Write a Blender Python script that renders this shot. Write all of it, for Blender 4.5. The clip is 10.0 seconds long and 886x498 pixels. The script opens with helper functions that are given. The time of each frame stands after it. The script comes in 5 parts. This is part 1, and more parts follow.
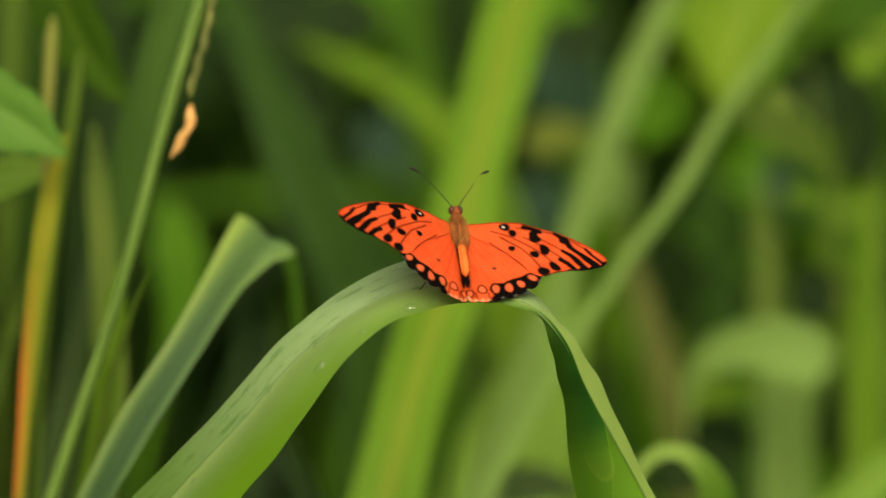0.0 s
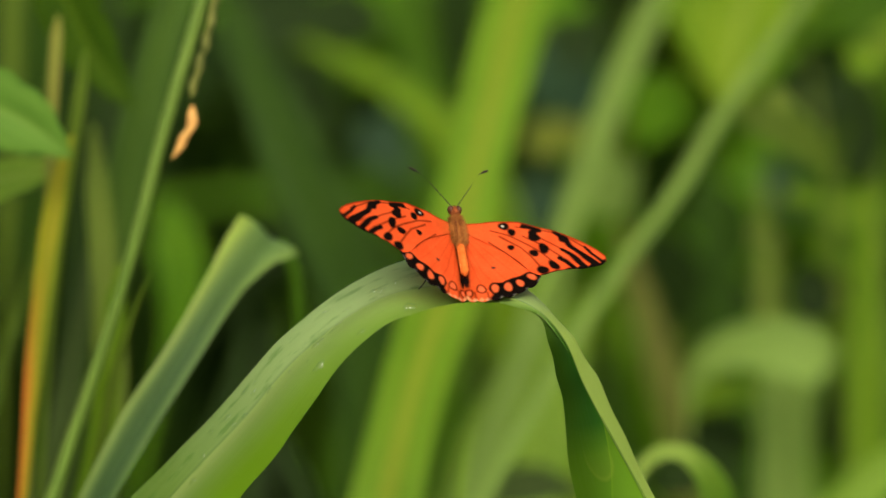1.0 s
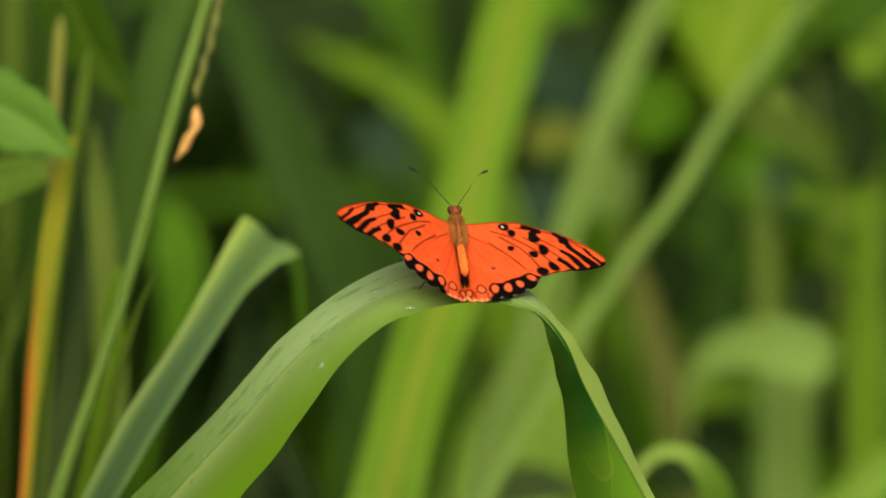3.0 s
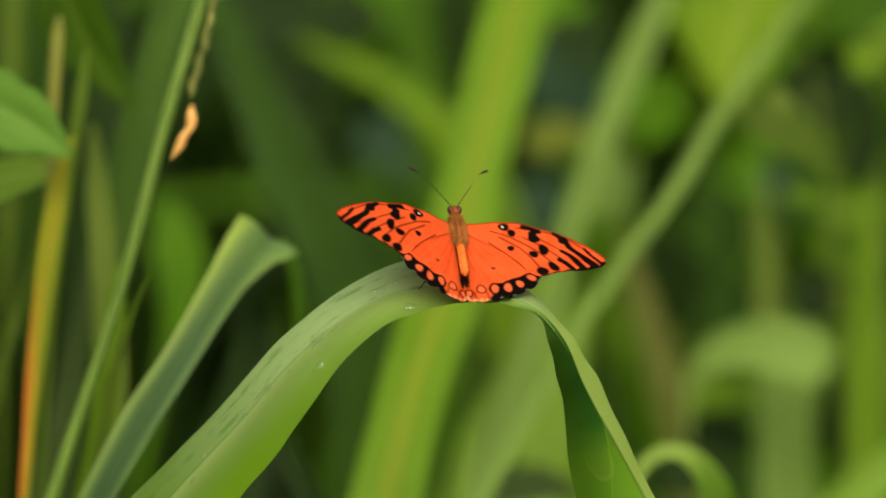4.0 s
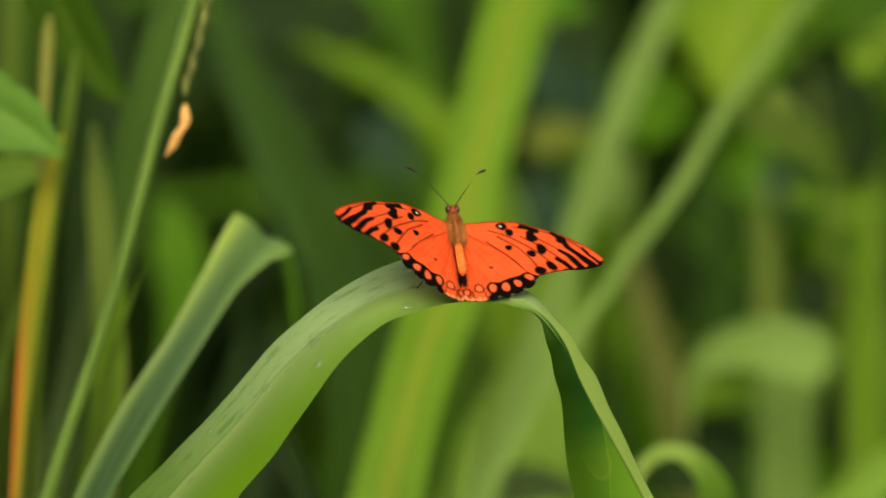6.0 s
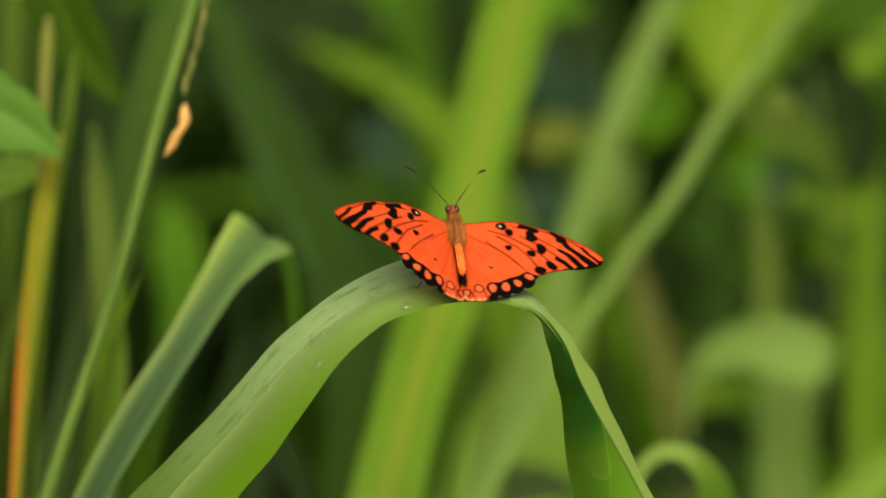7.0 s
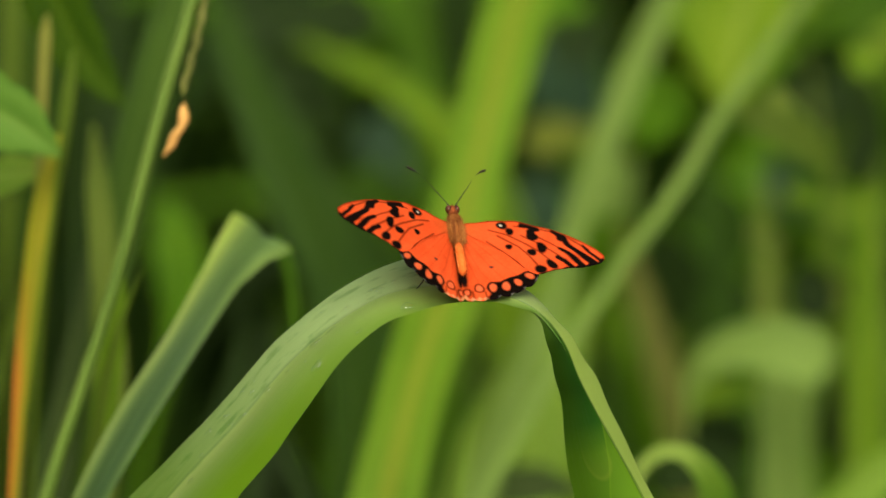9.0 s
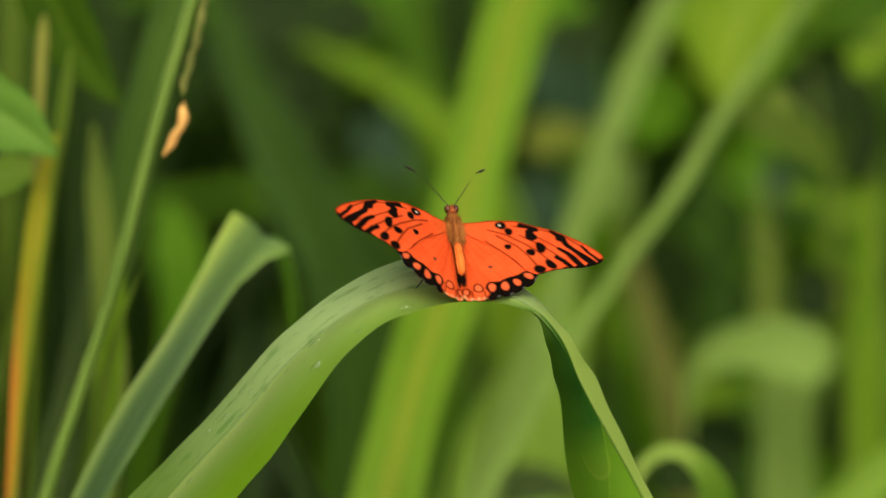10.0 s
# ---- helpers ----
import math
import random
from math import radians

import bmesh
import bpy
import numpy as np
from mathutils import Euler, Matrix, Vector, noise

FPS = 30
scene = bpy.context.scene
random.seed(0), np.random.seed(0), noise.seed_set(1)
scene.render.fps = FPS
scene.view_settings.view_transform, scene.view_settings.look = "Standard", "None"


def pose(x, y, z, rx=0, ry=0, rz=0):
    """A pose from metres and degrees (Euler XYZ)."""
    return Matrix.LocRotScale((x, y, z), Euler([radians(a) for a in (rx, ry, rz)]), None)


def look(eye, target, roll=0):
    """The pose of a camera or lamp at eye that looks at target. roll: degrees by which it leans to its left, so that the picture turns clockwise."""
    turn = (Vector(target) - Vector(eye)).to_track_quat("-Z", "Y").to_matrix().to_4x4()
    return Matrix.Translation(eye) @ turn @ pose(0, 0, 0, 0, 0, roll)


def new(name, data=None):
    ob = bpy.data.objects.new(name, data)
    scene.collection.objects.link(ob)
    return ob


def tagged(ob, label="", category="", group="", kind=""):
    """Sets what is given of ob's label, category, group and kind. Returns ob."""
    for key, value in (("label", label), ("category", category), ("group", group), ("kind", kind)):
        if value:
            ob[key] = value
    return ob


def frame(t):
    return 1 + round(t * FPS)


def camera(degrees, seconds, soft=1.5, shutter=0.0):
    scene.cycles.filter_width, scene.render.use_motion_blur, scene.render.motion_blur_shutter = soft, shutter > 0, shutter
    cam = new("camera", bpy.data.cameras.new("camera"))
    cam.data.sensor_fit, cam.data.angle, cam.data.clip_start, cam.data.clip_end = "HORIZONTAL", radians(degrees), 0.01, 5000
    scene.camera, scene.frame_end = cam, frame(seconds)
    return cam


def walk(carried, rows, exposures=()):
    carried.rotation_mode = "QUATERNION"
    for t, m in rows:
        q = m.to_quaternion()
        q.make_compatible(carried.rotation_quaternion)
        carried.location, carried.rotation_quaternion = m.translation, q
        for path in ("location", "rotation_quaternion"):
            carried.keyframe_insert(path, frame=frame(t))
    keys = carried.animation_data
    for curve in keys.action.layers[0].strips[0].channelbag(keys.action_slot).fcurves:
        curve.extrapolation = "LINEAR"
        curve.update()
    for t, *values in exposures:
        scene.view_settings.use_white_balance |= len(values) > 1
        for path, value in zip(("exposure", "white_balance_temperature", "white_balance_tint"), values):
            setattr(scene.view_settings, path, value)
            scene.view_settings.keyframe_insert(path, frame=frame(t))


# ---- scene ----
cam = camera(14.0, 10.0)
cam.data.dof.use_dof = True
cam.data.dof.focus_distance = 0.957
cam.data.dof.aperture_fstop = 5.6
EYE, AIM = (0.0, -0.95, 0.62), (0.0, 0.0, 0.48649)
walk(cam, [(0.0, look(EYE, AIM)), (10.0, look(EYE, AIM))], exposures=((0.0, 1.05, 7100, -8), (10.0, 1.05, 7100, -8)))

# ---- light: a bright, thinly overcast sky ----
world = bpy.data.worlds.new("sky")
scene.world = world
world.use_nodes = True
sky = world.node_tree.nodes.new("ShaderNodeTexSky")
sky.sky_type, sky.sun_disc = "NISHITA", False
sky.sun_elevation, sky.sun_rotation = radians(44.1), radians(176.6)
sky.dust_density, sky.air_density, sky.ozone_density = 8.0, 0.6, 0.2
world.node_tree.links.new(sky.outputs[0], world.node_tree.nodes["Background"].inputs[0])
world.node_tree.nodes["Background"].inputs[1].default_value = 0.15
sun = new("sun", bpy.data.lights.new("sun", "SUN"))
sun.data.energy, sun.data.angle, sun.data.color = 1.15, radians(75), (1.0, 0.95, 0.88)
sun.matrix_world = look((0.06, -1.0, 0.97), (0, 0, 0))


# ---- materials ----
def nodes_of(name):
    m = bpy.data.materials.new(name)
    m.use_nodes = True
    m.node_tree.nodes.clear()
    return m, m.node_tree.nodes, m.node_tree.links


def add(nodes, kind, **given):
    n = nodes.new(kind)
    for key, value in given.items():
        n.inputs[key.replace("_", " ")].default_value = value
    return n


def ramp(nodes, links, source, stops):
    r = nodes.new("ShaderNodeValToRGB")
    while len(r.color_ramp.elements) < len(stops):
        r.color_ramp.elements.new(0.5)
    for e, (at, c) in zip(r.color_ramp.elements, stops):
        e.position, e.color = at, (*c, 1)
    links.new(source, r.inputs[0])
    return r.outputs[0]


def mixed(nodes, links, fac, a, b, blend="MIX"):
    m = nodes.new("ShaderNodeMix")
    m.data_type, m.blend_type = "RGBA", blend
    for value, socket in ((fac, m.inputs[0]), (a, m.inputs[6]), (b, m.inputs[7])):
        if isinstance(value, (int, float)):
            socket.default_value = value
        elif isinstance(value, tuple):
            socket.default_value = (*value, 1)
        else:
            links.new(value, socket)
    return m.outputs[2]


def leaf_material(name, dark, light, midrib, through_light=0.35, rough=0.5, stripes=70.0, spots=None, gloss=0.08, wet=False, rib_width=1.0, shade_across=None, run=None):
    """Grass leaf: fine lengthwise veins, a pale midrib, blotches; thin, so that light shines through. uv: metres along x 10, 0..1 across."""
    m, nodes, links = nodes_of(name)
    uv = nodes.new("ShaderNodeUVMap")
    sep = nodes.new("ShaderNodeSeparateXYZ")
    links.new(uv.outputs[0], sep.inputs[0])
    stretch = add(nodes, "ShaderNodeMapping", Scale=(0.6, stripes, 1))
    links.new(uv.outputs[0], stretch.inputs[0])
    veins = add(nodes, "ShaderNodeTexNoise", Scale=1.0, Detail=3.0, Roughness=0.65)
    links.new(stretch.outputs[0], veins.inputs[0])
    coarse = add(nodes, "ShaderNodeMapping", Scale=(2.0, 3.0, 1))
    links.new(uv.outputs[0], coarse.inputs[0])
    blotch = add(nodes, "ShaderNodeTexNoise", Scale=1.6, Detail=4.0, Roughness=0.6)
    links.new(coarse.outputs[0], blotch.inputs[0])
    info = nodes.new("ShaderNodeObjectInfo")
    both = add(nodes, "ShaderNodeMath")
    both.operation = "MULTIPLY"
    links.new(veins.outputs[0], both.inputs[0])
    links.new(blotch.outputs[0], both.inputs[1])
    colour = ramp(nodes, links, both.outputs[0], [(0.15, dark), (0.25, tuple((a + b) / 2 for a, b in zip(dark, light))), (0.36, light)])
    off = add(nodes, "ShaderNodeMath")
    off.operation = "SUBTRACT"
    links.new(sep.outputs[1], off.inputs[0])
    off.inputs[1].default_value = 0.5
    size = nodes.new("ShaderNodeMath")
    size.operation = "ABSOLUTE"
    links.new(off.outputs[0], size.inputs[0])
    rib = ramp(nodes, links, size.outputs[0], [(0.0, (1, 1, 1)), (0.025 * rib_width, (0.9, 0.9, 0.9)), (0.07 * rib_width, (0, 0, 0))])
    colour = mixed(nodes, links, rib, colour, midrib)
    # shade inside a folded leaf, put into the colour across it
    if shade_across:
        colour = mixed(nodes, links, 1.0, colour, ramp(nodes, links, sep.outputs[1], [(v, (k * min(1.0, 0.55 + 0.5 * k), k, k * max(1.0, 1.7 - 0.8 * k))) for v, k in shade_across]), "MULTIPLY")
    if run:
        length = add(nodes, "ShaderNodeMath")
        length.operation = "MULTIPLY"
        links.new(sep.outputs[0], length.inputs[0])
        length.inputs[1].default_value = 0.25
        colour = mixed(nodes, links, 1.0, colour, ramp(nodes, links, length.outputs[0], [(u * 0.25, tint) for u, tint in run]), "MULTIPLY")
    if spots:
        lengths = add(nodes, "ShaderNodeMapping", Scale=(1.1, 1.6, 1))
        links.new(uv.outputs[0], lengths.inputs[0])
        patch = add(nodes, "ShaderNodeTexNoise", Scale=1.3, Detail=5.0, Roughness=0.6)
        links.new(lengths.outputs[0], patch.inputs[0])
        side = add(nodes, "ShaderNodeMath")
        side.operation = "MULTIPLY_ADD"
        links.new(sep.outputs[1], side.inputs[0])
        side.inputs[1].default_value = 0.55
        links.new(patch.outputs[0], side.inputs[2])
        height = add(nodes, "ShaderNodeMath")
        height.operation = "MULTIPLY"
        links.new(sep.outputs[0], height.inputs[0])
        height.inputs[1].default_value = 0.25
        low = ramp(nodes, links, height.outputs[0], [(0.54, (1, 1, 1)), (0.63, (0, 0, 0))])
        rusty = ramp(nodes, links, side.outputs[0], [(0.63, (1, 1, 1)), (0.83, (0, 0, 0))])
        colour = mixed(nodes, links, mixed(nodes, links, 1.0, rusty, low, "MULTIPLY"), colour, spots)
        colour = mixed(nodes, links, ramp(nodes, links, side.outputs[0], [(0.86, (0, 0, 0)), (1.0, (1, 1, 1))]), colour, (0.12, 0.16, 0.014))
    damp = None
    if wet:
        # the crease's shaded groove and lit ridge put into the colour, a duller far half, a greener thin margin, and
        # damp patches
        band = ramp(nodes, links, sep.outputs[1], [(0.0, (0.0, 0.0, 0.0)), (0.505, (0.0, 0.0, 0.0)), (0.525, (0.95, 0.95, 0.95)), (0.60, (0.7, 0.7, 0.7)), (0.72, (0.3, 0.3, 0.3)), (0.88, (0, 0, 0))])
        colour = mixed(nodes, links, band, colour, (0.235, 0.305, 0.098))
        # hanging end: near half's shade and far half's light put into the colour
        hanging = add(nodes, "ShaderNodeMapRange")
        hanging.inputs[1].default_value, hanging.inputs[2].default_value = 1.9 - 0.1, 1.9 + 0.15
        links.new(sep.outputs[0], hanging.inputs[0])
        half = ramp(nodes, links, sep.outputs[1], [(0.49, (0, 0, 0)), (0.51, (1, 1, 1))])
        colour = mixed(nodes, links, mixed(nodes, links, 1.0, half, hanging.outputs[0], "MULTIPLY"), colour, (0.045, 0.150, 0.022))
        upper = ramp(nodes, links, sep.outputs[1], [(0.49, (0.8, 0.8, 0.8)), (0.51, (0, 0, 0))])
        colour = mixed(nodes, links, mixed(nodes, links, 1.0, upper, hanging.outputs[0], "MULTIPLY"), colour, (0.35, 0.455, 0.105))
        # light coming through lower down, painted as a paler green
        shine_through = add(nodes, "ShaderNodeMapRange")
        shine_through.inputs[1].default_value, shine_through.inputs[2].default_value, shine_through.inputs[3].default_value, shine_through.inputs[4].default_value = 2.25, 2.34, 0.0, 0.8
        links.new(sep.outputs[0], shine_through.inputs[0])
        colour = mixed(nodes, links, mixed(nodes, links, 1.0, half, shine_through.outputs[0], "MULTIPLY"), colour, (0.165, 0.330, 0.030))
        # a tongue of light shining through low on the hanging half, put into the colour
        place = add(nodes, "ShaderNodeMapping", Location=(-2.335 / 0.085, -0.70 / 0.13, 0), Scale=(1 / 0.085, 1 / 0.13, 1))
        links.new(uv.outputs[0], place.inputs[0])
        reach = nodes.new("ShaderNodeVectorMath")
        reach.operation = "LENGTH"
        links.new(place.outputs[0], reach.inputs[0])
        tongue = ramp(nodes, links, reach.outputs["Value"], [(0.0, (0.12, 0.12, 0.12)), (0.75, (0.2, 0.2, 0.2)), (0.88, (0.5, 0.5, 0.5)), (1.0, (0, 0, 0))])
        below = add(nodes, "ShaderNodeMapRange")
        below.inputs[1].default_value, below.inputs[2].default_value = 2.31, 2.37
        links.new(sep.outputs[0], below.inputs[0])
        tongue = mixed(nodes, links, 1.0, tongue, below.outputs[0], "MULTIPLY")
        colour = mixed(nodes, links, tongue, colour, (0.30, 0.40, 0.060))
        # the light on a narrow facet beside the keel that widens downward, put into the colour
        slope = add(nodes, "ShaderNodeMath")
        slope.operation = "MULTIPLY_ADD"
        links.new(sep.outputs[0], slope.inputs[0])
        slope.inputs[1].default_value, slope.inputs[2].default_value = 1.0, 0.5 - 2.25
        inside = add(nodes, "ShaderNodeMath")
        inside.operation = "SUBTRACT"
        links.new(slope.outputs[0], inside.inputs[0])
        links.new(sep.outputs[1], inside.inputs[1])
        facet = mixed(nodes, links, 1.0, half, ramp(nodes, links, inside.outputs[0], [(0.0, (0, 0, 0)), (0.006, (0.55, 0.55, 0.55)), (0.022, (0.22, 0.22, 0.22)), (0.2, (0.25, 0.25, 0.25))]), "MULTIPLY")
        colour = mixed(nodes, links, facet, colour, (0.26, 0.44, 0.040))
        # shade from neighbouring grass low on the leaf, put into the colour
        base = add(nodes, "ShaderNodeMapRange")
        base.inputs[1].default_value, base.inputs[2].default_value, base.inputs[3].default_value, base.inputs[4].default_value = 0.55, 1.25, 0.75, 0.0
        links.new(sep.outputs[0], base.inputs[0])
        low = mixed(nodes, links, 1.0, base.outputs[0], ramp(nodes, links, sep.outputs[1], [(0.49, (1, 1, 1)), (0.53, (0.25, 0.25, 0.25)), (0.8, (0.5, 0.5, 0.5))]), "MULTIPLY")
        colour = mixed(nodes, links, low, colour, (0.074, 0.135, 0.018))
        # shade in the groove, drawn as a dark line of colour
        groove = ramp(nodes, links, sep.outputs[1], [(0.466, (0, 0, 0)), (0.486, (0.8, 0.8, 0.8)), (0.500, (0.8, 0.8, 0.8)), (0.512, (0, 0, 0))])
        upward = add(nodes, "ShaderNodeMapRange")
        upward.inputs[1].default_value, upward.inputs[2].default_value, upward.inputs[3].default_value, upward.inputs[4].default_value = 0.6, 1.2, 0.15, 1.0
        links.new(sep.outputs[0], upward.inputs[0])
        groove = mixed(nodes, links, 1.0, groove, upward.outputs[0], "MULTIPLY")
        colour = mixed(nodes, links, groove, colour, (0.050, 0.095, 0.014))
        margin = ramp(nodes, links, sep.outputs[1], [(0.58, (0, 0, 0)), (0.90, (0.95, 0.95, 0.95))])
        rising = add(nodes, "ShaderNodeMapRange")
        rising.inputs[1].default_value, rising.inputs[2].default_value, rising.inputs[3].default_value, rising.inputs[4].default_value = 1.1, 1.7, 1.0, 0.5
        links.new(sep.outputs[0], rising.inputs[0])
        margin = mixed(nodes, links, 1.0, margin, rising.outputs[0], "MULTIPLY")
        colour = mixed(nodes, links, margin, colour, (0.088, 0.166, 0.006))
        # the sky's pale sheen on the crest, put into the colour
        sheen = add(nodes, "ShaderNodeMapRange")
        sheen.inputs[1].default_value, sheen.inputs[2].default_value, sheen.inputs[3].default_value, sheen.inputs[4].default_value = 0.7, 1.4, 0.0, 0.80
        links.new(sep.outputs[0], sheen.inputs[0])
        sheen_far = mixed(nodes, links, 1.0, sheen.outputs[0], ramp(nodes, links, sep.outputs[1], [(0.49, (1, 1, 1)), (0.54, (0, 0, 0))]), "MULTIPLY")
        colour = mixed(nodes, links, mixed(nodes, links, 1.0, sheen_far, ramp(nodes, links, hanging.outputs[0], [(0.0, (1, 1, 1)), (0.6, (0, 0, 0))]), "MULTIPLY"), colour, (0.265, 0.352, 0.165))
        # light on the crest's near half, likewise painted into the colour
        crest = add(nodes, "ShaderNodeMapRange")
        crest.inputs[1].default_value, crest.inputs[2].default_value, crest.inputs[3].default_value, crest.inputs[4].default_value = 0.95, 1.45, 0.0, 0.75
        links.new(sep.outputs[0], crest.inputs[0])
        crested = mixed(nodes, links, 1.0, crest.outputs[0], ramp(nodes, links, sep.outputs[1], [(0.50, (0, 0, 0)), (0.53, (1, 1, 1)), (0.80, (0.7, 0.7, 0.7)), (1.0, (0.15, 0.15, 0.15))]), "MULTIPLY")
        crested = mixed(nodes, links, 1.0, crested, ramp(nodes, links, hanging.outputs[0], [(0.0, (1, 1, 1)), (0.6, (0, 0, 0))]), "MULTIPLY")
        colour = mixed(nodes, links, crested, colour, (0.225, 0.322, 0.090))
        patchy = add(nodes, "ShaderNodeMapping", Scale=(6.5, 6.0, 1))
        links.new(uv.outputs[0], patchy.inputs[0])
        film = add(nodes, "ShaderNodeTexNoise", Scale=1.4, Detail=5.0, Roughness=0.55)
        links.new(patchy.outputs[0], film.inputs[0])
        damp = ramp(nodes, links, film.outputs[0], [(0.54, (0, 0, 0)), (0.66, (1, 1, 1))])
        damp = mixed(nodes, links, 1.0, damp, ramp(nodes, links, sep.outputs[1], [(0.0, (0.3, 0.3, 0.3)), (0.15, (0.8, 0.8, 0.8)), (0.49, (1, 1, 1)), (0.56, (0, 0, 0))]), "MULTIPLY")
        dry = ramp(nodes, links, hanging.outputs[0], [(0.0, (1, 1, 1)), (0.5, (0, 0, 0))])
        damp = mixed(nodes, links, 1.0, damp, dry, "MULTIPLY")
        colour = mixed(nodes, links, mixed(nodes, links, 1.0, damp, (0.62, 0.62, 0.62), "MULTIPLY"), colour, (0.055, 0.122, 0.020))
    hue = add(nodes, "ShaderNodeHueSaturation", Saturation=1.0)
    swing = add(nodes, "ShaderNodeMapRange")
    swing.inputs[3].default_value, swing.inputs[4].default_value = 0.9, 1.1
    links.new(info.outputs["Random"], swing.inputs[0])
    links.new(swing.outputs[0], hue.inputs["Value"])
    links.new(colour, hue.inputs["Color"])
    colour = hue.outputs[0]
    bump = add(nodes, "ShaderNodeBump", Strength=0.35, Distance=0.0006)
    links.new(veins.outputs[0], bump.inputs["Height"])
    bsdf = add(nodes, "ShaderNodeBsdfPrincipled", Roughness=rough, Specular_IOR_Level=gloss)
    if damp:
        links.new(ramp(nodes, links, damp, [(0.0, (rough, rough, rough)), (1.0, (0.2, 0.2, 0.2))]), bsdf.inputs["Roughness"])
    links.new(colour, bsdf.inputs["Base Color"])
    links.new(bump.outputs[0], bsdf.inputs["Normal"])
    glow = nodes.new("ShaderNodeBsdfTranslucent")
    shine = mixed(nodes, links, 1.0, colour, (1.5, 1.35, 0.55), "MULTIPLY")
    links.new(shine, glow.inputs[0])
    links.new(bump.outputs[0], glow.inputs["Normal"])
    mix = add(nodes, "ShaderNodeMixShader", Fac=through_light)
    links.new(bsdf.outputs[0], mix.inputs[1])
    links.new(glow.outputs[0], mix.inputs[2])
    out = nodes.new("ShaderNodeOutputMaterial")
    links.new(mix.outputs[0], out.inputs[0])
    return m


def plain_material(name, a, b, scale=200.0, rough=0.6, relief=0.3, distance=0.0003, gloss=0.5):
    """Two colours mottled by noise at two sizes, with a fine bump."""
    m, nodes, links = nodes_of(name)
    where = nodes.new("ShaderNodeTexCoord")
    fine = add(nodes, "ShaderNodeTexNoise", Scale=scale, Detail=5.0, Roughness=0.65)
    links.new(where.outputs["Object"], fine.inputs[0])
    large = add(nodes, "ShaderNodeTexNoise", Scale=scale * 0.13, Detail=2.0)
    links.new(where.outputs["Object"], large.inputs[0])
    both = add(nodes, "ShaderNodeMath")
    both.operation = "MULTIPLY"
    links.new(fine.outputs[0], both.inputs[0])
    links.new(large.outputs[0], both.inputs[1])
    colour = ramp(nodes, links, both.outputs[0], [(0.12, a), (0.4, b)])
    bump = add(nodes, "ShaderNodeBump", Strength=relief, Distance=distance)
    links.new(fine.outputs[0], bump.inputs["Height"])
    bsdf = add(nodes, "ShaderNodeBsdfPrincipled", Roughness=rough, Specular_IOR_Level=gloss)
    links.new(colour, bsdf.inputs["Base Color"])
    links.new(bump.outputs[0], bsdf.inputs["Normal"])
    out = nodes.new("ShaderNodeOutputMaterial")
    links.new(bsdf.outputs[0], out.inputs[0])
    return m


def wing_material():
    """Scaly wing: the pattern is a colour attribute, broken by fine scale rows."""
    m, nodes, links = nodes_of("wing scales")
    pattern = nodes.new("ShaderNodeAttribute")
    pattern.attribute_name = "pattern"
    where = nodes.new("ShaderNodeTexCoord")
    grain = add(nodes, "ShaderNodeTexNoise", Scale=2500.0, Detail=3.0)
    links.new(where.outputs["Object"], grain.inputs[0])
    cloud = add(nodes, "ShaderNodeTexNoise", Scale=160.0, Detail=3.0)
    links.new(where.outputs["Object"], cloud.inputs[0])
    tint = ramp(nodes, links, grain.outputs[0], [(0.3, (0.82, 0.78, 0.75)), (0.7, (1, 1, 1))])
    colour = mixed(nodes, links, 1.0, pattern.outputs[0], tint, "MULTIPLY")
    tint = ramp(nodes, links, cloud.outputs[0], [(0.3, (0.88, 0.76, 0.70)), (0.62, (1, 1, 1))])
    colour = mixed(nodes, links, 1.0, colour, tint, "MULTIPLY")
    bump = add(nodes, "ShaderNodeBump", Strength=0.3, Distance=0.0001)
    links.new(grain.outputs[0], bump.inputs["Height"])
    bsdf = add(nodes, "ShaderNodeBsdfPrincipled", Roughness=0.9, Specular_IOR_Level=0.0)
    links.new(colour, bsdf.inputs["Base Color"])
    links.new(bump.outputs[0], bsdf.inputs["Normal"])
    glow = nodes.new("ShaderNodeBsdfTranslucent")
    links.new(colour, glow.inputs[0])
    mix = add(nodes, "ShaderNodeMixShader", Fac=0.55)
    links.new(bsdf.outputs[0], mix.inputs[1])
    links.new(glow.outputs[0], mix.inputs[2])
    out = nodes.new("ShaderNodeOutputMaterial")
    links.new(mix.outputs[0], out.inputs[0])
    return m


def water_material():
    """A clear bead of rain."""
    m, nodes, links = nodes_of("water")
    clear = add(nodes, "ShaderNodeBsdfTransparent", Color=(0.98, 1.0, 0.96, 1))
    glass = add(nodes, "ShaderNodeBsdfGlass", Roughness=0.0, IOR=1.33)
    body = add(nodes, "ShaderNodeMixShader", Fac=0.35)
    links.new(clear.outputs[0], body.inputs[1])
    links.new(glass.outputs[0], body.inputs[2])
    shine = add(nodes, "ShaderNodeBsdfGlossy", Roughness=0.3)
    mix = add(nodes, "ShaderNodeMixShader", Fac=0.04)
    links.new(body.outputs[0], mix.inputs[1])
    links.new(shine.outputs[0], mix.inputs[2])
    out = nodes.new("ShaderNodeOutputMaterial")
    links.new(mix.outputs[0], out.inputs[0])
    return m


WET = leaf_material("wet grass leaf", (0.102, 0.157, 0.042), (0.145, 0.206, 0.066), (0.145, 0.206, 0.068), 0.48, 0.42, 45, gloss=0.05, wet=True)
BRIGHT = leaf_material("yellow-green grass leaf", (0.080, 0.157, 0.010), (0.128, 0.213, 0.018), (0.180, 0.224, 0.024), 0.55, rib_width=2.4)
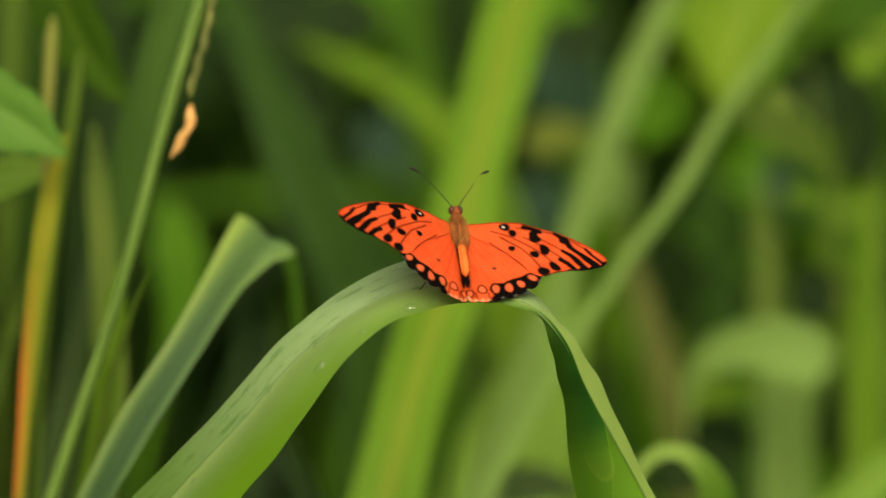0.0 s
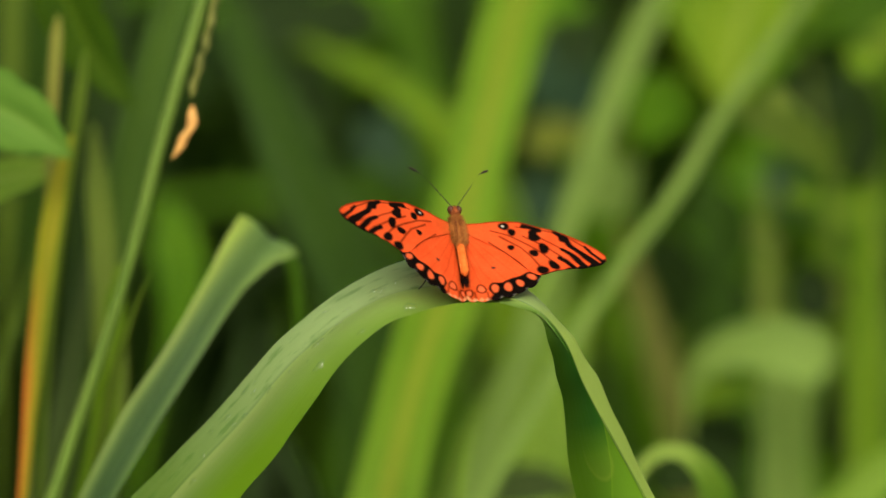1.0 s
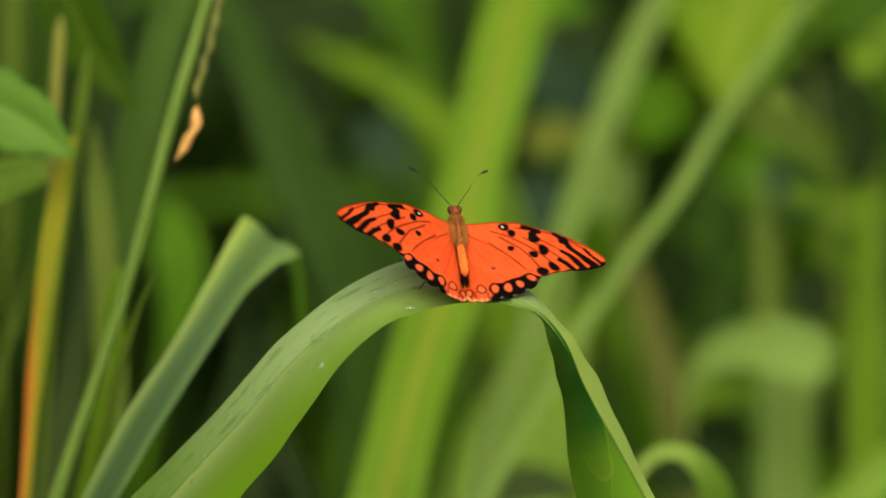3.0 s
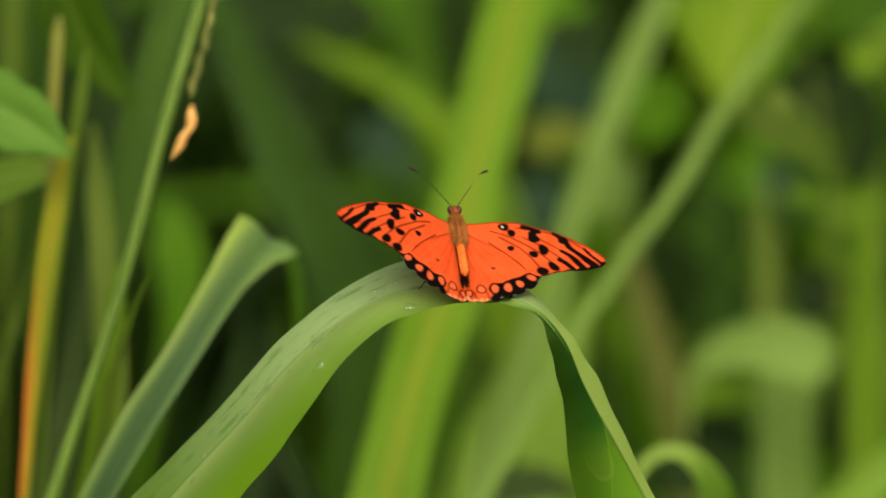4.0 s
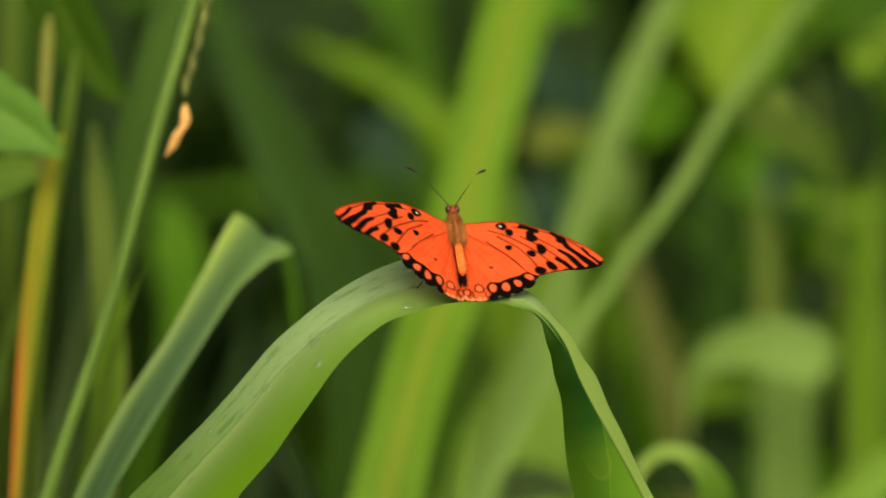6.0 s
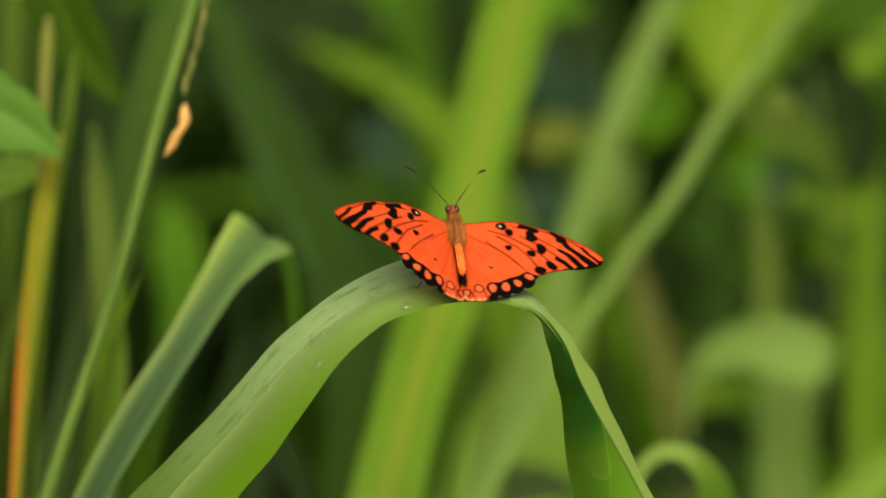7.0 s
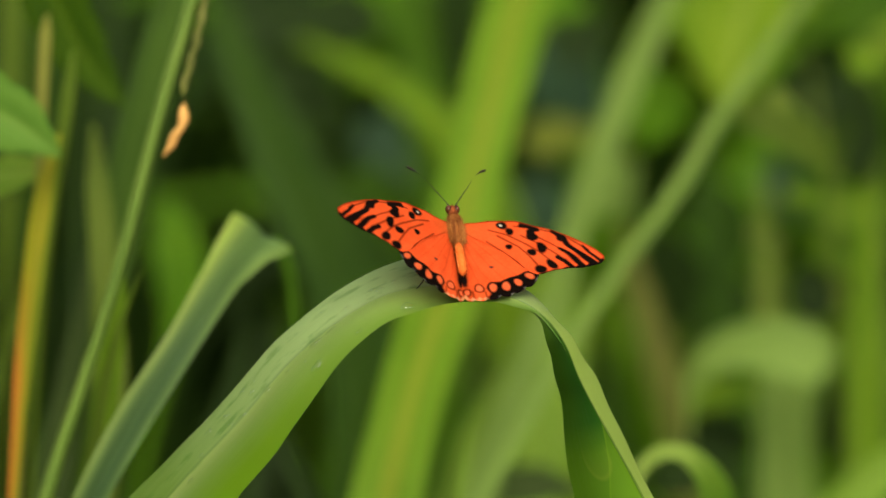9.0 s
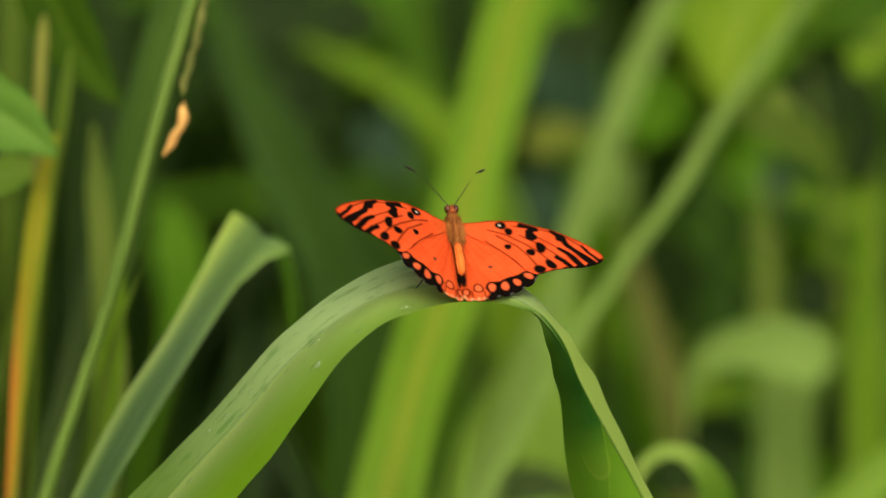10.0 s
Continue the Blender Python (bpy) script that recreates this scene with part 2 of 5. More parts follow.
PALE = leaf_material("pale grass leaf", (0.1186, 0.2094, 0.02403), (0.1907, 0.2934, 0.04701), (0.222, 0.3192, 0.06269), 0.5)
PALER = leaf_material("paler grass leaf", (0.118, 0.188, 0.038), (0.168, 0.248, 0.064), (0.178, 0.254, 0.068), 0.5)
TURNING = leaf_material("pale grass leaf turning green along its length", (0.118, 0.190, 0.032), (0.185, 0.270, 0.062), (0.21, 0.29, 0.07), 0.5, run=((1.7, (1.45, 1.32, 1.6)), (2.08, (1.25, 1.2, 1.2)), (2.2, (0.65, 0.8, 0.4)), (2.4, (0.42, 0.58, 0.25))))
MID = leaf_material("mid green grass leaf", (0.0435, 0.1162, 0.0058), (0.0880, 0.1852, 0.0086), (0.1097, 0.2009, 0.0144), 0.5)
# very dark base colour that stands in for shade in the gaps
DEEP_SHADE = leaf_material("deep green leaf with gap shade in the colour", (0.0067, 0.0163, 0.0023), (0.0143, 0.0292, 0.0044), (0.0163, 0.0322, 0.0053), 0.35)
DULL = leaf_material("dull grey-green grass leaf", (0.0254, 0.0545, 0.0079), (0.0509, 0.0973, 0.0144), (0.0626, 0.1110, 0.0167), 0.4)
MOSS = leaf_material("moss green grass leaf", (0.0460, 0.0782, 0.0083), (0.0754, 0.1168, 0.0138), (0.0874, 0.1242, 0.0166), 0.45)
LEAFY = leaf_material("shaded green grass leaf", (0.0276, 0.0718, 0.0046), (0.0534, 0.1122, 0.0074), (0.0607, 0.1196, 0.0092), 0.45)
SMOKY = leaf_material("dark grey-green grass leaf", (0.026, 0.045, 0.012), (0.048, 0.072, 0.020), (0.052, 0.078, 0.022), 0.35)
BROWNED = leaf_material("withering brown grass leaf", (0.068, 0.076, 0.014), (0.100, 0.108, 0.024), (0.106, 0.112, 0.027), 0.35)
SAGE = leaf_material("sage green grass leaf", (0.085, 0.125, 0.020), (0.130, 0.178, 0.034), (0.14, 0.185, 0.040), 0.5)
GRASSY = leaf_material("lush green grass leaf", (0.068, 0.165, 0.009), (0.120, 0.245, 0.014), (0.13, 0.25, 0.02), 0.5)
# dimmed copy of the green: shade put into the base colour
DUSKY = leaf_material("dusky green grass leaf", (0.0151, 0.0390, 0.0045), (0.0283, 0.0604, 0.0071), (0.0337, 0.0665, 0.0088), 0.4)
LUSH = leaf_material("lush yellow-green grass leaf", (0.068, 0.132, 0.007), (0.112, 0.186, 0.012), (0.125, 0.195, 0.018), 0.45)
OLIVE = leaf_material("withering olive grass leaf", (0.06509, 0.08906, 0.011), (0.1107, 0.1279, 0.01826), (0.1289, 0.1368, 0.02294), 0.3)
AGED = leaf_material("yellowing grass leaf", (0.1785, 0.1955, 0.0127), (0.2720, 0.2550, 0.0238), (0.2975, 0.2635, 0.0340), 0.5, spots=(0.44, 0.16, 0.03))
TAN = leaf_material("tan withered grass leaf", (0.105, 0.118, 0.024), (0.200, 0.195, 0.044), (0.22, 0.205, 0.050), 0.3)
# channel shade, dim foot and lit fold are all in this colour
CHANNEL_SHADE = leaf_material("grey-green grass leaf with shade painted in its channel", (0.180, 0.248, 0.074), (0.238, 0.310, 0.104), (0.20, 0.27, 0.08), 0.6, 0.45, 60, shade_across=((0.0, 0.80), (0.09, 0.92), (0.17, 0.76), (0.32, 0.50), (0.56, 0.40), (0.78, 0.50), (1.0, 0.66)), run=((1.85, (0.60, 0.70, 0.60)), (2.35, (0.92, 0.95, 0.92)), (2.6, (1, 1, 1)), (2.85, (1.3, 1.25, 1.05)), (3.1, (1.6, 1.5, 1.1))))
LIMY = leaf_material("yellow-green bending leaf", (0.09945, 0.193, 0.01053), (0.1638, 0.2632, 0.0193), (0.193, 0.2808, 0.0351), 0.45)
BROAD = leaf_material("broad green leaf", (0.066, 0.140, 0.018), (0.105, 0.200, 0.034), (0.125, 0.215, 0.042), 0.5, 0.4, 12)
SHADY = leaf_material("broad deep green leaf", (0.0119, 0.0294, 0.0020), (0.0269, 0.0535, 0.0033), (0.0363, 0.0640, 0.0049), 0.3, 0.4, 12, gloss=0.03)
LIME = leaf_material("lime green leaf", (0.1164, 0.2035, 0.0121), (0.1852, 0.2755, 0.0246), (0.2256, 0.3047, 0.0504), 0.45, 0.4, 12)
# the sky's blue reflection on dark leaves, put into the base colour
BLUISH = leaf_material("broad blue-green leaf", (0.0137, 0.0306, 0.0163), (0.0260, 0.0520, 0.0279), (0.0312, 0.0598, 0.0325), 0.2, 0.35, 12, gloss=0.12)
TAWNY = plain_material("olive brown husk", (0.060, 0.066, 0.016), (0.130, 0.130, 0.034), 500, gloss=0.15)
DRY = plain_material("dry husk", (0.26, 0.12, 0.03), (0.50, 0.29, 0.10), 400, gloss=0.2)
CULM = leaf_material("grass culm", (0.0560, 0.0980, 0.0170), (0.0930, 0.1380, 0.0280), (0.1000, 0.1430, 0.0280), 0.15, 0.42, 14)
SOIL = plain_material("dark damp soil", (0.012, 0.010, 0.007), (0.05, 0.04, 0.025), 30, 0.9, 0.8, 0.02)
WING = wing_material()
HAIR = plain_material("pale plant hair", (0.34, 0.40, 0.20), (0.46, 0.50, 0.28), 900, 0.6)
FUR = plain_material("orange-brown fur", (0.13, 0.044, 0.013), (0.38, 0.138, 0.040), 900, 0.85, 0.8, 0.0004, gloss=0.05)
ROOT = plain_material("tan fur", (0.26, 0.09, 0.022), (0.50, 0.19, 0.055), 900, 0.85, 0.8, 0.0004, gloss=0.05)
HEAD_FUR = plain_material("red-brown fur", (0.060, 0.015, 0.006), (0.21, 0.052, 0.017), 900, 0.85, 0.8, 0.0004, gloss=0.05)
ABDOMEN = plain_material("orange abdomen scales", (0.36, 0.065, 0.012), (0.56, 0.115, 0.026), 900, 0.85, 0.6, 0.0003, gloss=0.05)
CHITIN = plain_material("dark chitin", (0.008, 0.006, 0.005), (0.03, 0.018, 0.012), 800, 0.6, gloss=0.1)
EYE_SHINE = plain_material("brown compound eye", (0.03, 0.008, 0.003), (0.08, 0.02, 0.008), 600, 0.25, gloss=0.2)
PALE_SCALES = plain_material("pale scales", (0.55, 0.48, 0.40), (0.75, 0.70, 0.62), 900, 0.9, gloss=0.05)
BUFF = plain_material("buff scales", (0.45, 0.27, 0.10), (0.65, 0.42, 0.18), 900, 0.9, gloss=0.05)
WATER = water_material()


# ---- mesh helpers ----
def mesh_of(name, verts, faces, material, uvs=None, smooth=True):
    me = bpy.data.meshes.new(name)
    me.from_pydata([tuple(v) for v in verts], [], faces)
    me.materials.append(material)
    if smooth:
        me.polygons.foreach_set("use_smooth", [True] * len(me.polygons))
    if uvs is not None:
        layer = me.uv_layers.new(name="uv")
        loops = np.empty(len(me.loops), dtype=np.int32)
        me.loops.foreach_get("vertex_index", loops)
        layer.data.foreach_set("uv", np.asarray(uvs, dtype=np.float32)[loops].ravel())
    me.update()
    return me


def part(name, me, parent, label=""):
    ob = new(name, me)
    ob.parent = parent
    return tagged(ob, label) if label else ob


def thing(name, base, label, category, group="", kind=""):
    ob = new(name)
    ob.empty_display_size = 0.02
    ob.matrix_basis = Matrix.Translation(base)
    return tagged(ob, label, category, group, kind)


def spline(points, n):
    """A smooth curve through the rows of points, n samples even in length."""
    p = np.asarray(points, dtype=float)
    h = np.maximum(np.linalg.norm(np.diff(p[:, :3], axis=0), axis=1), 1e-6)[:, None]
    slope = np.diff(p, axis=0) / h
    m = np.vstack([slope[:1], (slope[:-1] * h[1:] + slope[1:] * h[:-1]) / (h[1:] + h[:-1]), slope[-1:]])
    t = np.linspace(0, 1, 24, endpoint=False)[:, None]
    out = []
    for i in range(len(p) - 1):
        out.append((2 * t ** 3 - 3 * t ** 2 + 1) * p[i] + (t ** 3 - 2 * t ** 2 + t) * h[i] * m[i] + (3 * t ** 2 - 2 * t ** 3) * p[i + 1] + (t ** 3 - t ** 2) * h[i] * m[i + 1])
    out = np.vstack([*out, p[-1:]])
    s = np.concatenate([[0], np.cumsum(np.linalg.norm(np.diff(out[:, :3], axis=0), axis=1))])
    want = np.linspace(0, s[-1], n)
    return np.stack([np.interp(want, s, out[:, k]) for k in range(out.shape[1])], 1), want


def frames_along(c, across=None):
    """Tangent, side and facing at each point of a path; a blade with no roll faces -y. across: a fixed way across, for a blade that folds over backwards."""
    t = np.gradient(c, axis=0)
    t /= np.linalg.norm(t, axis=1)[:, None]
    if across:
        s = np.tile(across, (len(c), 1)).astype(float)
        s -= t * (s * t).sum(1)[:, None]
        s /= np.linalg.norm(s, axis=1)[:, None]
        return t, s, np.cross(s, t)
    n = np.tile([0.0, -1.0, 0.12], (len(c), 1))
    n -= t * (n * t).sum(1)[:, None]
    n /= np.linalg.norm(n, axis=1)[:, None]
    return t, np.cross(t, n), n


def sheet(c, far, near, along, base, thick=0.00025, across=6, bow=(0.12, 0.12)):
    """A thin two-sided blade from its spine and the vectors to both edges; the halves bow a little. Returns verts, faces, uvs."""
    half = np.linspace(0, 1, across + 1)
    cols, vs = [], []
    up = np.cross(near - far, np.gradient(c, axis=0))
    up /= np.linalg.norm(up, axis=1)[:, None] + 1e-9
    for k in half[::-1]:
        cols.append(c + far * k + up * (bow[0] * np.sin(math.pi * k) * np.linalg.norm(far, axis=1))[:, None])
        vs.append(0.5 - 0.5 * k)
    for k in half[1:]:
        cols.append(c + near * k + up * (bow[1] * np.sin(math.pi * k) * np.linalg.norm(near, axis=1))[:, None])
        vs.append(0.5 + 0.5 * k)
    n, m = len(c), len(cols)
    top = np.stack(cols, 1)
    rib = (1 + 3.0 * np.exp(-((np.asarray(vs) - 0.5) / 0.04) ** 2)) * np.clip(np.minimum(vs, 1 - np.asarray(vs)) / 0.06, 0, 1)
    low = top - up[:, None, :] * (thick * rib)[None, :, None]
    verts = np.vstack([top.reshape(-1, 3), low.reshape(-1, 3)]) - np.asarray(base)
    uv1 = np.stack([np.repeat(along * 10, m), np.tile(vs, n)], 1)
    faces = []
    for i in range(n - 1):
        for j in range(m - 1):
            a = i * m + j
            faces.append((a, a + 1, a + m + 1, a + m))
            faces.append((n * m + a, n * m + a + m, n * m + a + m + 1, n * m + a + 1))
    return verts, faces, np.vstack([uv1, uv1])


def blade(points, width, base, roll=(0, 0), fold=18, n=60, taper=0.75, seed=0, root=0.55, wave=0.06, widths=None, across=None):
    """A grass leaf: points from root to tip, greatest width (m), roll at root and tip and fold of the halves (degrees)."""
    c, along = spline(points, n)
    t, s, f = frames_along(c, across)
    x = along / along[-1]
    w = width / 2 * np.minimum(1, root + (1 - root) * x / 0.25) * np.clip((1 - x) / (1 - taper), 0, 1) ** 0.7
    p = np.asarray(points)
    stops = np.array([x[np.argmin(np.linalg.norm(c - q, axis=1))] for q in p])
    if widths:
        w = width / 2 * np.interp(x, stops, widths)
    w *= 1 + wave * np.sin(9 * x * math.pi + seed)
    w = np.maximum(w, 0.0002)
    turn = np.radians(np.interp(x, stops if len(roll) == len(p) else np.linspace(0, 1, len(roll)), roll) + 5 * np.sin(6 * x + seed))
    s2 = s * np.cos(turn)[:, None] + f * np.sin(turn)[:, None]
    f2 = f * np.cos(turn)[:, None] - s * np.sin(turn)[:, None]
    a = np.radians(np.interp(x, stops, fold) if isinstance(fold, tuple) else np.full(len(x), float(fold)))[:, None]
    far = (-s2 * np.cos(a) + f2 * np.sin(a)) * w[:, None]
    near = (s2 * np.cos(a) + f2 * np.sin(a)) * w[:, None]
    return sheet(c, far, near, along, base)


def tube(points, radii, base, n=40, sides=10, knots=()):
    """A round stalk; knots: places along it (0..1) with a swollen joint."""
    rows = [(*p, r) for p, r in zip(points, radii)]
    c4, along = spline(rows, n)
    c, r = c4[:, :3], c4[:, 3]
    x = along / along[-1]
    for k in knots:
        r = r * (1 + 0.35 * np.exp(-((x - k) / 0.012) ** 2))
    t, s, f = frames_along(c)
    a = np.linspace(0, 2 * math.pi, sides, endpoint=False)
    ring = s[:, None, :] * np.cos(a)[None, :, None] + f[:, None, :] * np.sin(a)[None, :, None]
    verts = (c[:, None, :] + ring * r[:, None, None]).reshape(-1, 3) - np.asarray(base)
    faces = [(i * sides + j, i * sides + (j + 1) % sides, (i + 1) * sides + (j + 1) % sides, (i + 1) * sides + j) for i in range(n - 1) for j in range(sides)]
    faces += [tuple(range(sides))[::-1], tuple(range((n - 1) * sides, n * sides))]
    uvs = np.stack([np.repeat(along * 10, sides), np.tile(np.linspace(0, 1, sides), n)], 1)
    return verts, faces, uvs


def leaf_blade(parent, points, width, material, label="", **shape):
    base = parent.matrix_basis.translation
    v, f, uv = blade(points, width, base, **shape)
    ob = part("leaf_blade", mesh_of("leaf_blade", v, f, material, uv), parent, label)
    if width > 0.008:
        c, _ = spline(points, 40)
        t, s, n = frames_along(c, shape.get("across"))
        k = np.linspace(0, 1, 40)
        radii = width * 0.028 * (1 - 0.85 * k)
        rib = c + n * radii[:, None] * 0.4
        v, f, uv = tube([tuple(p) for p in rib[::3]], radii[::3], base, n=50, sides=6)
        part("midrib", mesh_of("midrib", v, f, material, uv * 0 + np.array([[0.0, 0.5]]) + uv * np.array([[1, 0]])), ob)
    return ob


def culm(parent, points, radii, material=CULM, label="", **shape):
    base = parent.matrix_basis.translation
    v, f, uv = tube(points, radii, base, **shape)
    return part("culm", mesh_of("culm", v, f, material, uv), parent, label)


def grass(points, width, material, label, **shape):
    """A grass plant of one leaf that rises from the ground."""
    plant = thing("grass_plant", (points[0][0], points[0][1], 0), label, "grass", "grass plants")
    leaf_blade(plant, points[1:], width, material, **shape)
    a, b, c = (np.asarray(p) for p in points[:3])
    thick = max(0.0018, width * 0.11)
    culm(plant, [a, (a + b) / 2, b, b * 0.4 + c * 0.6], (thick * 1.2, thick * 1.1, thick, thick * 0.5), knots=(0.3, 0.75))
    return plant


# ---- ground ----
def ground_sheet():
    n = 60
    grid = np.linspace(-1, 1, n)
    grid = np.sign(grid) * np.abs(grid) ** 4 * 300
    verts = [(x, y, -0.004 - 0.004 * noise.noise((x * 3, y * 3, 0)) if abs(x) + abs(y) < 20 else -0.004) for y in grid for x in grid]
    faces = [(i * n + j, i * n + j + 1, (i + 1) * n + j + 1, (i + 1) * n + j) for i in range(n - 1) for j in range(n - 1)]
    ob = new("ground", mesh_of("ground", verts, faces, SOIL))
    tagged(ob, "dark damp soil under the grass", "ground", kind="structure")


ground_sheet()


# ---- the arched leaf and its plant ----
def arched_plant():
    spine = [(-0.1167, -0.0009, 0.3673), (-0.1029, 0.0014, 0.3839), (-0.0852, 0.0023, 0.4045), (-0.0675, 0.0021, 0.4250),
             (-0.0537, 0.0022, 0.4396), (-0.0384, 0.0016, 0.4571), (-0.0247, 0.0011, 0.4682), (-0.0126, -0.0000, 0.4745),
             (-0.0014, -0.0017, 0.4767), (0.0099, -0.0038, 0.4763), (0.0196, -0.0061, 0.4739), (0.0272, -0.0087, 0.4698),
             (0.0327, -0.0107, 0.4630), (0.0371, -0.0122, 0.4527), (0.0434, -0.0128, 0.4407), (0.0510, -0.0128, 0.4268),
             (0.0594, -0.0122, 0.4096), (0.0664, -0.0108, 0.3908), (0.0704, -0.0097, 0.3766)]
    # far half (mm, degrees about the spine), near half (mm, degrees)
    edges = [(8.4, -129, 9.9, 42), (11.1, -136, 16.7, 51), (11.6, -132, 21.5, 56), (9.8, -130, 22.7, 56), (9.6, -129, 22.0, 59),
             (10.2, -126, 20.0, 62), (10.9, -122, 16.7, 68), (12.0, -120, 12.7, 66), (13.4, -120, 8.1, 53), (12.8, -115, 4.7, 45),
             (10.6, -102, 2.4, 33), (10.3, -94, 1.4, -23), (14.4, -98, 9.0, -57), (20.4, -99, 18.9, -69), (20.8, -98, 25.1, -63),
             (17.6, -96, 27.9, -53), (10.0, -103, 20.6, -40), (2.2, -119, 7.9, -34), (0.1, -119, 0.1, -34)]
    base = (spine[0][0] - 0.02, spine[0][1] + 0.01, 0.0)
    plant = thing("grass_plant", base, "tall green grass with a wet leaf arching over and folding down", "grass", "grass plants")
    c, along = spline(spine, 150)
    e, _ = spline([(*p, *q) for p, q in zip(spine, edges)], 150)
    e = e[:, 3:]
    t = np.gradient(c, axis=0)
    t /= np.linalg.norm(t, axis=1)[:, None]
    f = np.tile([0.0, -1.0, 0.0], (len(c), 1))
    f -= t * (f * t).sum(1)[:, None]
    f /= np.linalg.norm(f, axis=1)[:, None]
    s = np.cross(t, f)
    x = along / along[-1]
    ripple = 1 + 0.012 * np.sin(41 * x) + 0.01 * np.sin(97 * x + 1)
    wavy = ripple + 0.07 * (x > 0.68) * np.sin(88 * x)
    far = (s * np.cos(np.radians(e[:, 1]))[:, None] + f * np.sin(np.radians(e[:, 1]))[:, None]) * (e[:, 0] * wavy / 1000)[:, None]
    near = (s * np.cos(np.radians(e[:, 3]))[:, None] + f * np.sin(np.radians(e[:, 3]))[:, None]) * (e[:, 2] * ripple / 1000)[:, None]
    v, fc, uv = sheet(c, far, near, along, base, 0.0003, 10, (0.05, 0.1))
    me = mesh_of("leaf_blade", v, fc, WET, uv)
    # the keel of the hanging end is a crisp fold
    keel = {i * 21 + 10 for i in range(92, 150)}
    ends = np.empty(len(me.edges) * 2, dtype=np.int32)
    me.edges.foreach_get("vertices", ends)
    crisp = me.attributes.new("sharp_edge", "BOOLEAN", "EDGE")
    crisp.data.foreach_set("value", [int(a) in keel and int(b) in keel for a, b in ends.reshape(-1, 2)])
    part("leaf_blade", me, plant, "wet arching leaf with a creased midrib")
    global LEAF_POINTS
    LEAF_POINTS = np.asarray(v[:150 * 21]).reshape(150, 21, 3) + np.asarray(base)
    # short stiff hairs along both margins
    rng = np.random.default_rng(31)
    verts, faces = [], []
    for edge, inward in ((0, 1), (20, 19)):
        for i in rng.choice(np.arange(20, 128), 210):
            p = LEAF_POINTS[i, edge] - np.asarray(base)
            out = LEAF_POINTS[i, edge] - LEAF_POINTS[i, inward]
            out = out / np.linalg.norm(out) + 0.9 * t[i] + rng.normal(0, 0.2, 3)
            p = p + t[i] * rng.uniform(-0.001, 0.001)
            tip = p + out / np.linalg.norm(out) * rng.uniform(0.00015, 0.00035)
            m = len(verts)
            verts += [tuple(p - t[i] * 0.00006), tuple(p + t[i] * 0.00006), tuple(p + np.array([0, 0.00008, 0])), tuple(tip)]
            faces += [(m, m + 1, m + 3), (m + 1, m + 2, m + 3), (m + 2, m, m + 3)]
    part("margin_hairs", mesh_of("margin_hairs", verts, faces, HAIR), plant, "fine pale hairs on the leaf's margins")
    top = Vector(spine[0])
    stalk = [base, (base[0] + 0.004, base[1], 0.12), (top.x - 0.006, top.y, top.z - 0.12), tuple(top + Vector((0.001, 0, 0.004)))]
    culm(plant, stalk, (0.005, 0.0045, 0.004, 0.0035), knots=(0.35, 0.7))
    return plant


ARCHED = arched_plant()

# ---- the plants beside it ----
HUSKY = thing("grass_plant", (-0.2210, 0.0348, 0.0000), "green grass stalk with dry pale husks", "grass", "grass plants")
culm(HUSKY, [(-0.2210, 0.0348, 0.0000), (-0.1696, 0.0554, 0.2139), (-0.1146, 0.0759, 0.3990), (-0.1115, 0.0780, 0.4092), (-0.1079, 0.0795, 0.4204), (-0.1036, 0.0811, 0.4325), (-0.0995, 0.0826, 0.4449), (-0.0954, 0.0842, 0.4573), (-0.0908, 0.0862, 0.4729), (-0.0859, 0.0893, 0.4915), (-0.0805, 0.0924, 0.5120), (-0.0753, 0.0955, 0.5295), (-0.0704, 0.0986, 0.5458), (-0.0664, 0.1016, 0.5604), (-0.0623, 0.1047, 0.5781)], (0.0032, 0.0030, 0.0024, 0.0023, 0.0021, 0.0020, 0.0019, 0.0019, 0.0019, 0.0020, 0.0020, 0.0020, 0.0020, 0.0019, 0.0012))
leaf_blade(HUSKY, [(-0.1058, 0.0944, 0.3950), (-0.1008, 0.0944, 0.4163), (-0.0959, 0.0944, 0.4399), (-0.0924, 0.0944, 0.4513), (-0.0890, 0.0944, 0.4600), (-0.0859, 0.0944, 0.4670)], 0.0036, MOSS, taper=0.5)


def husk(parent, start, end, width, material=DRY, label="dry tan husk"):
    """A small pointed spikelet of overlapping scales."""
    a, b = Vector(start), Vector(end)
    stops = [a.lerp(b, k) for k in (0, 0.3, 0.65, 1)]
    v, f, uv = tube(stops, [width * k / 2 for k in (0.25, 0.9, 1.0, 0.15)], parent.matrix_basis.translation, n=16, sides=8)
    v = [(x + 0.0003 * math.sin(900 * z), y, z) for x, y, z in v]
    return part("husk", mesh_of("husk", v, f, material, uv), parent, label)


husk(HUSKY, (-0.0726, 0.0891, 0.5161), (-0.0736, 0.0847, 0.5073), 0.0029)
husk(HUSKY, (-0.0733, 0.0852, 0.5105), (-0.0785, 0.0839, 0.5009), 0.0024)
husk(HUSKY, (-0.0643, 0.0965, 0.5557), (-0.0679, 0.0944, 0.5418), 0.0023, TAWNY, "olive brown husk")
husk(HUSKY, (-0.0661, 0.0965, 0.5469), (-0.0693, 0.0944, 0.5349), 0.0023, TAWNY, "olive brown husk")
husk(HUSKY, (-0.0677, 0.0965, 0.5400), (-0.0708, 0.0944, 0.5284), 0.0023, TAWNY, "olive brown husk")
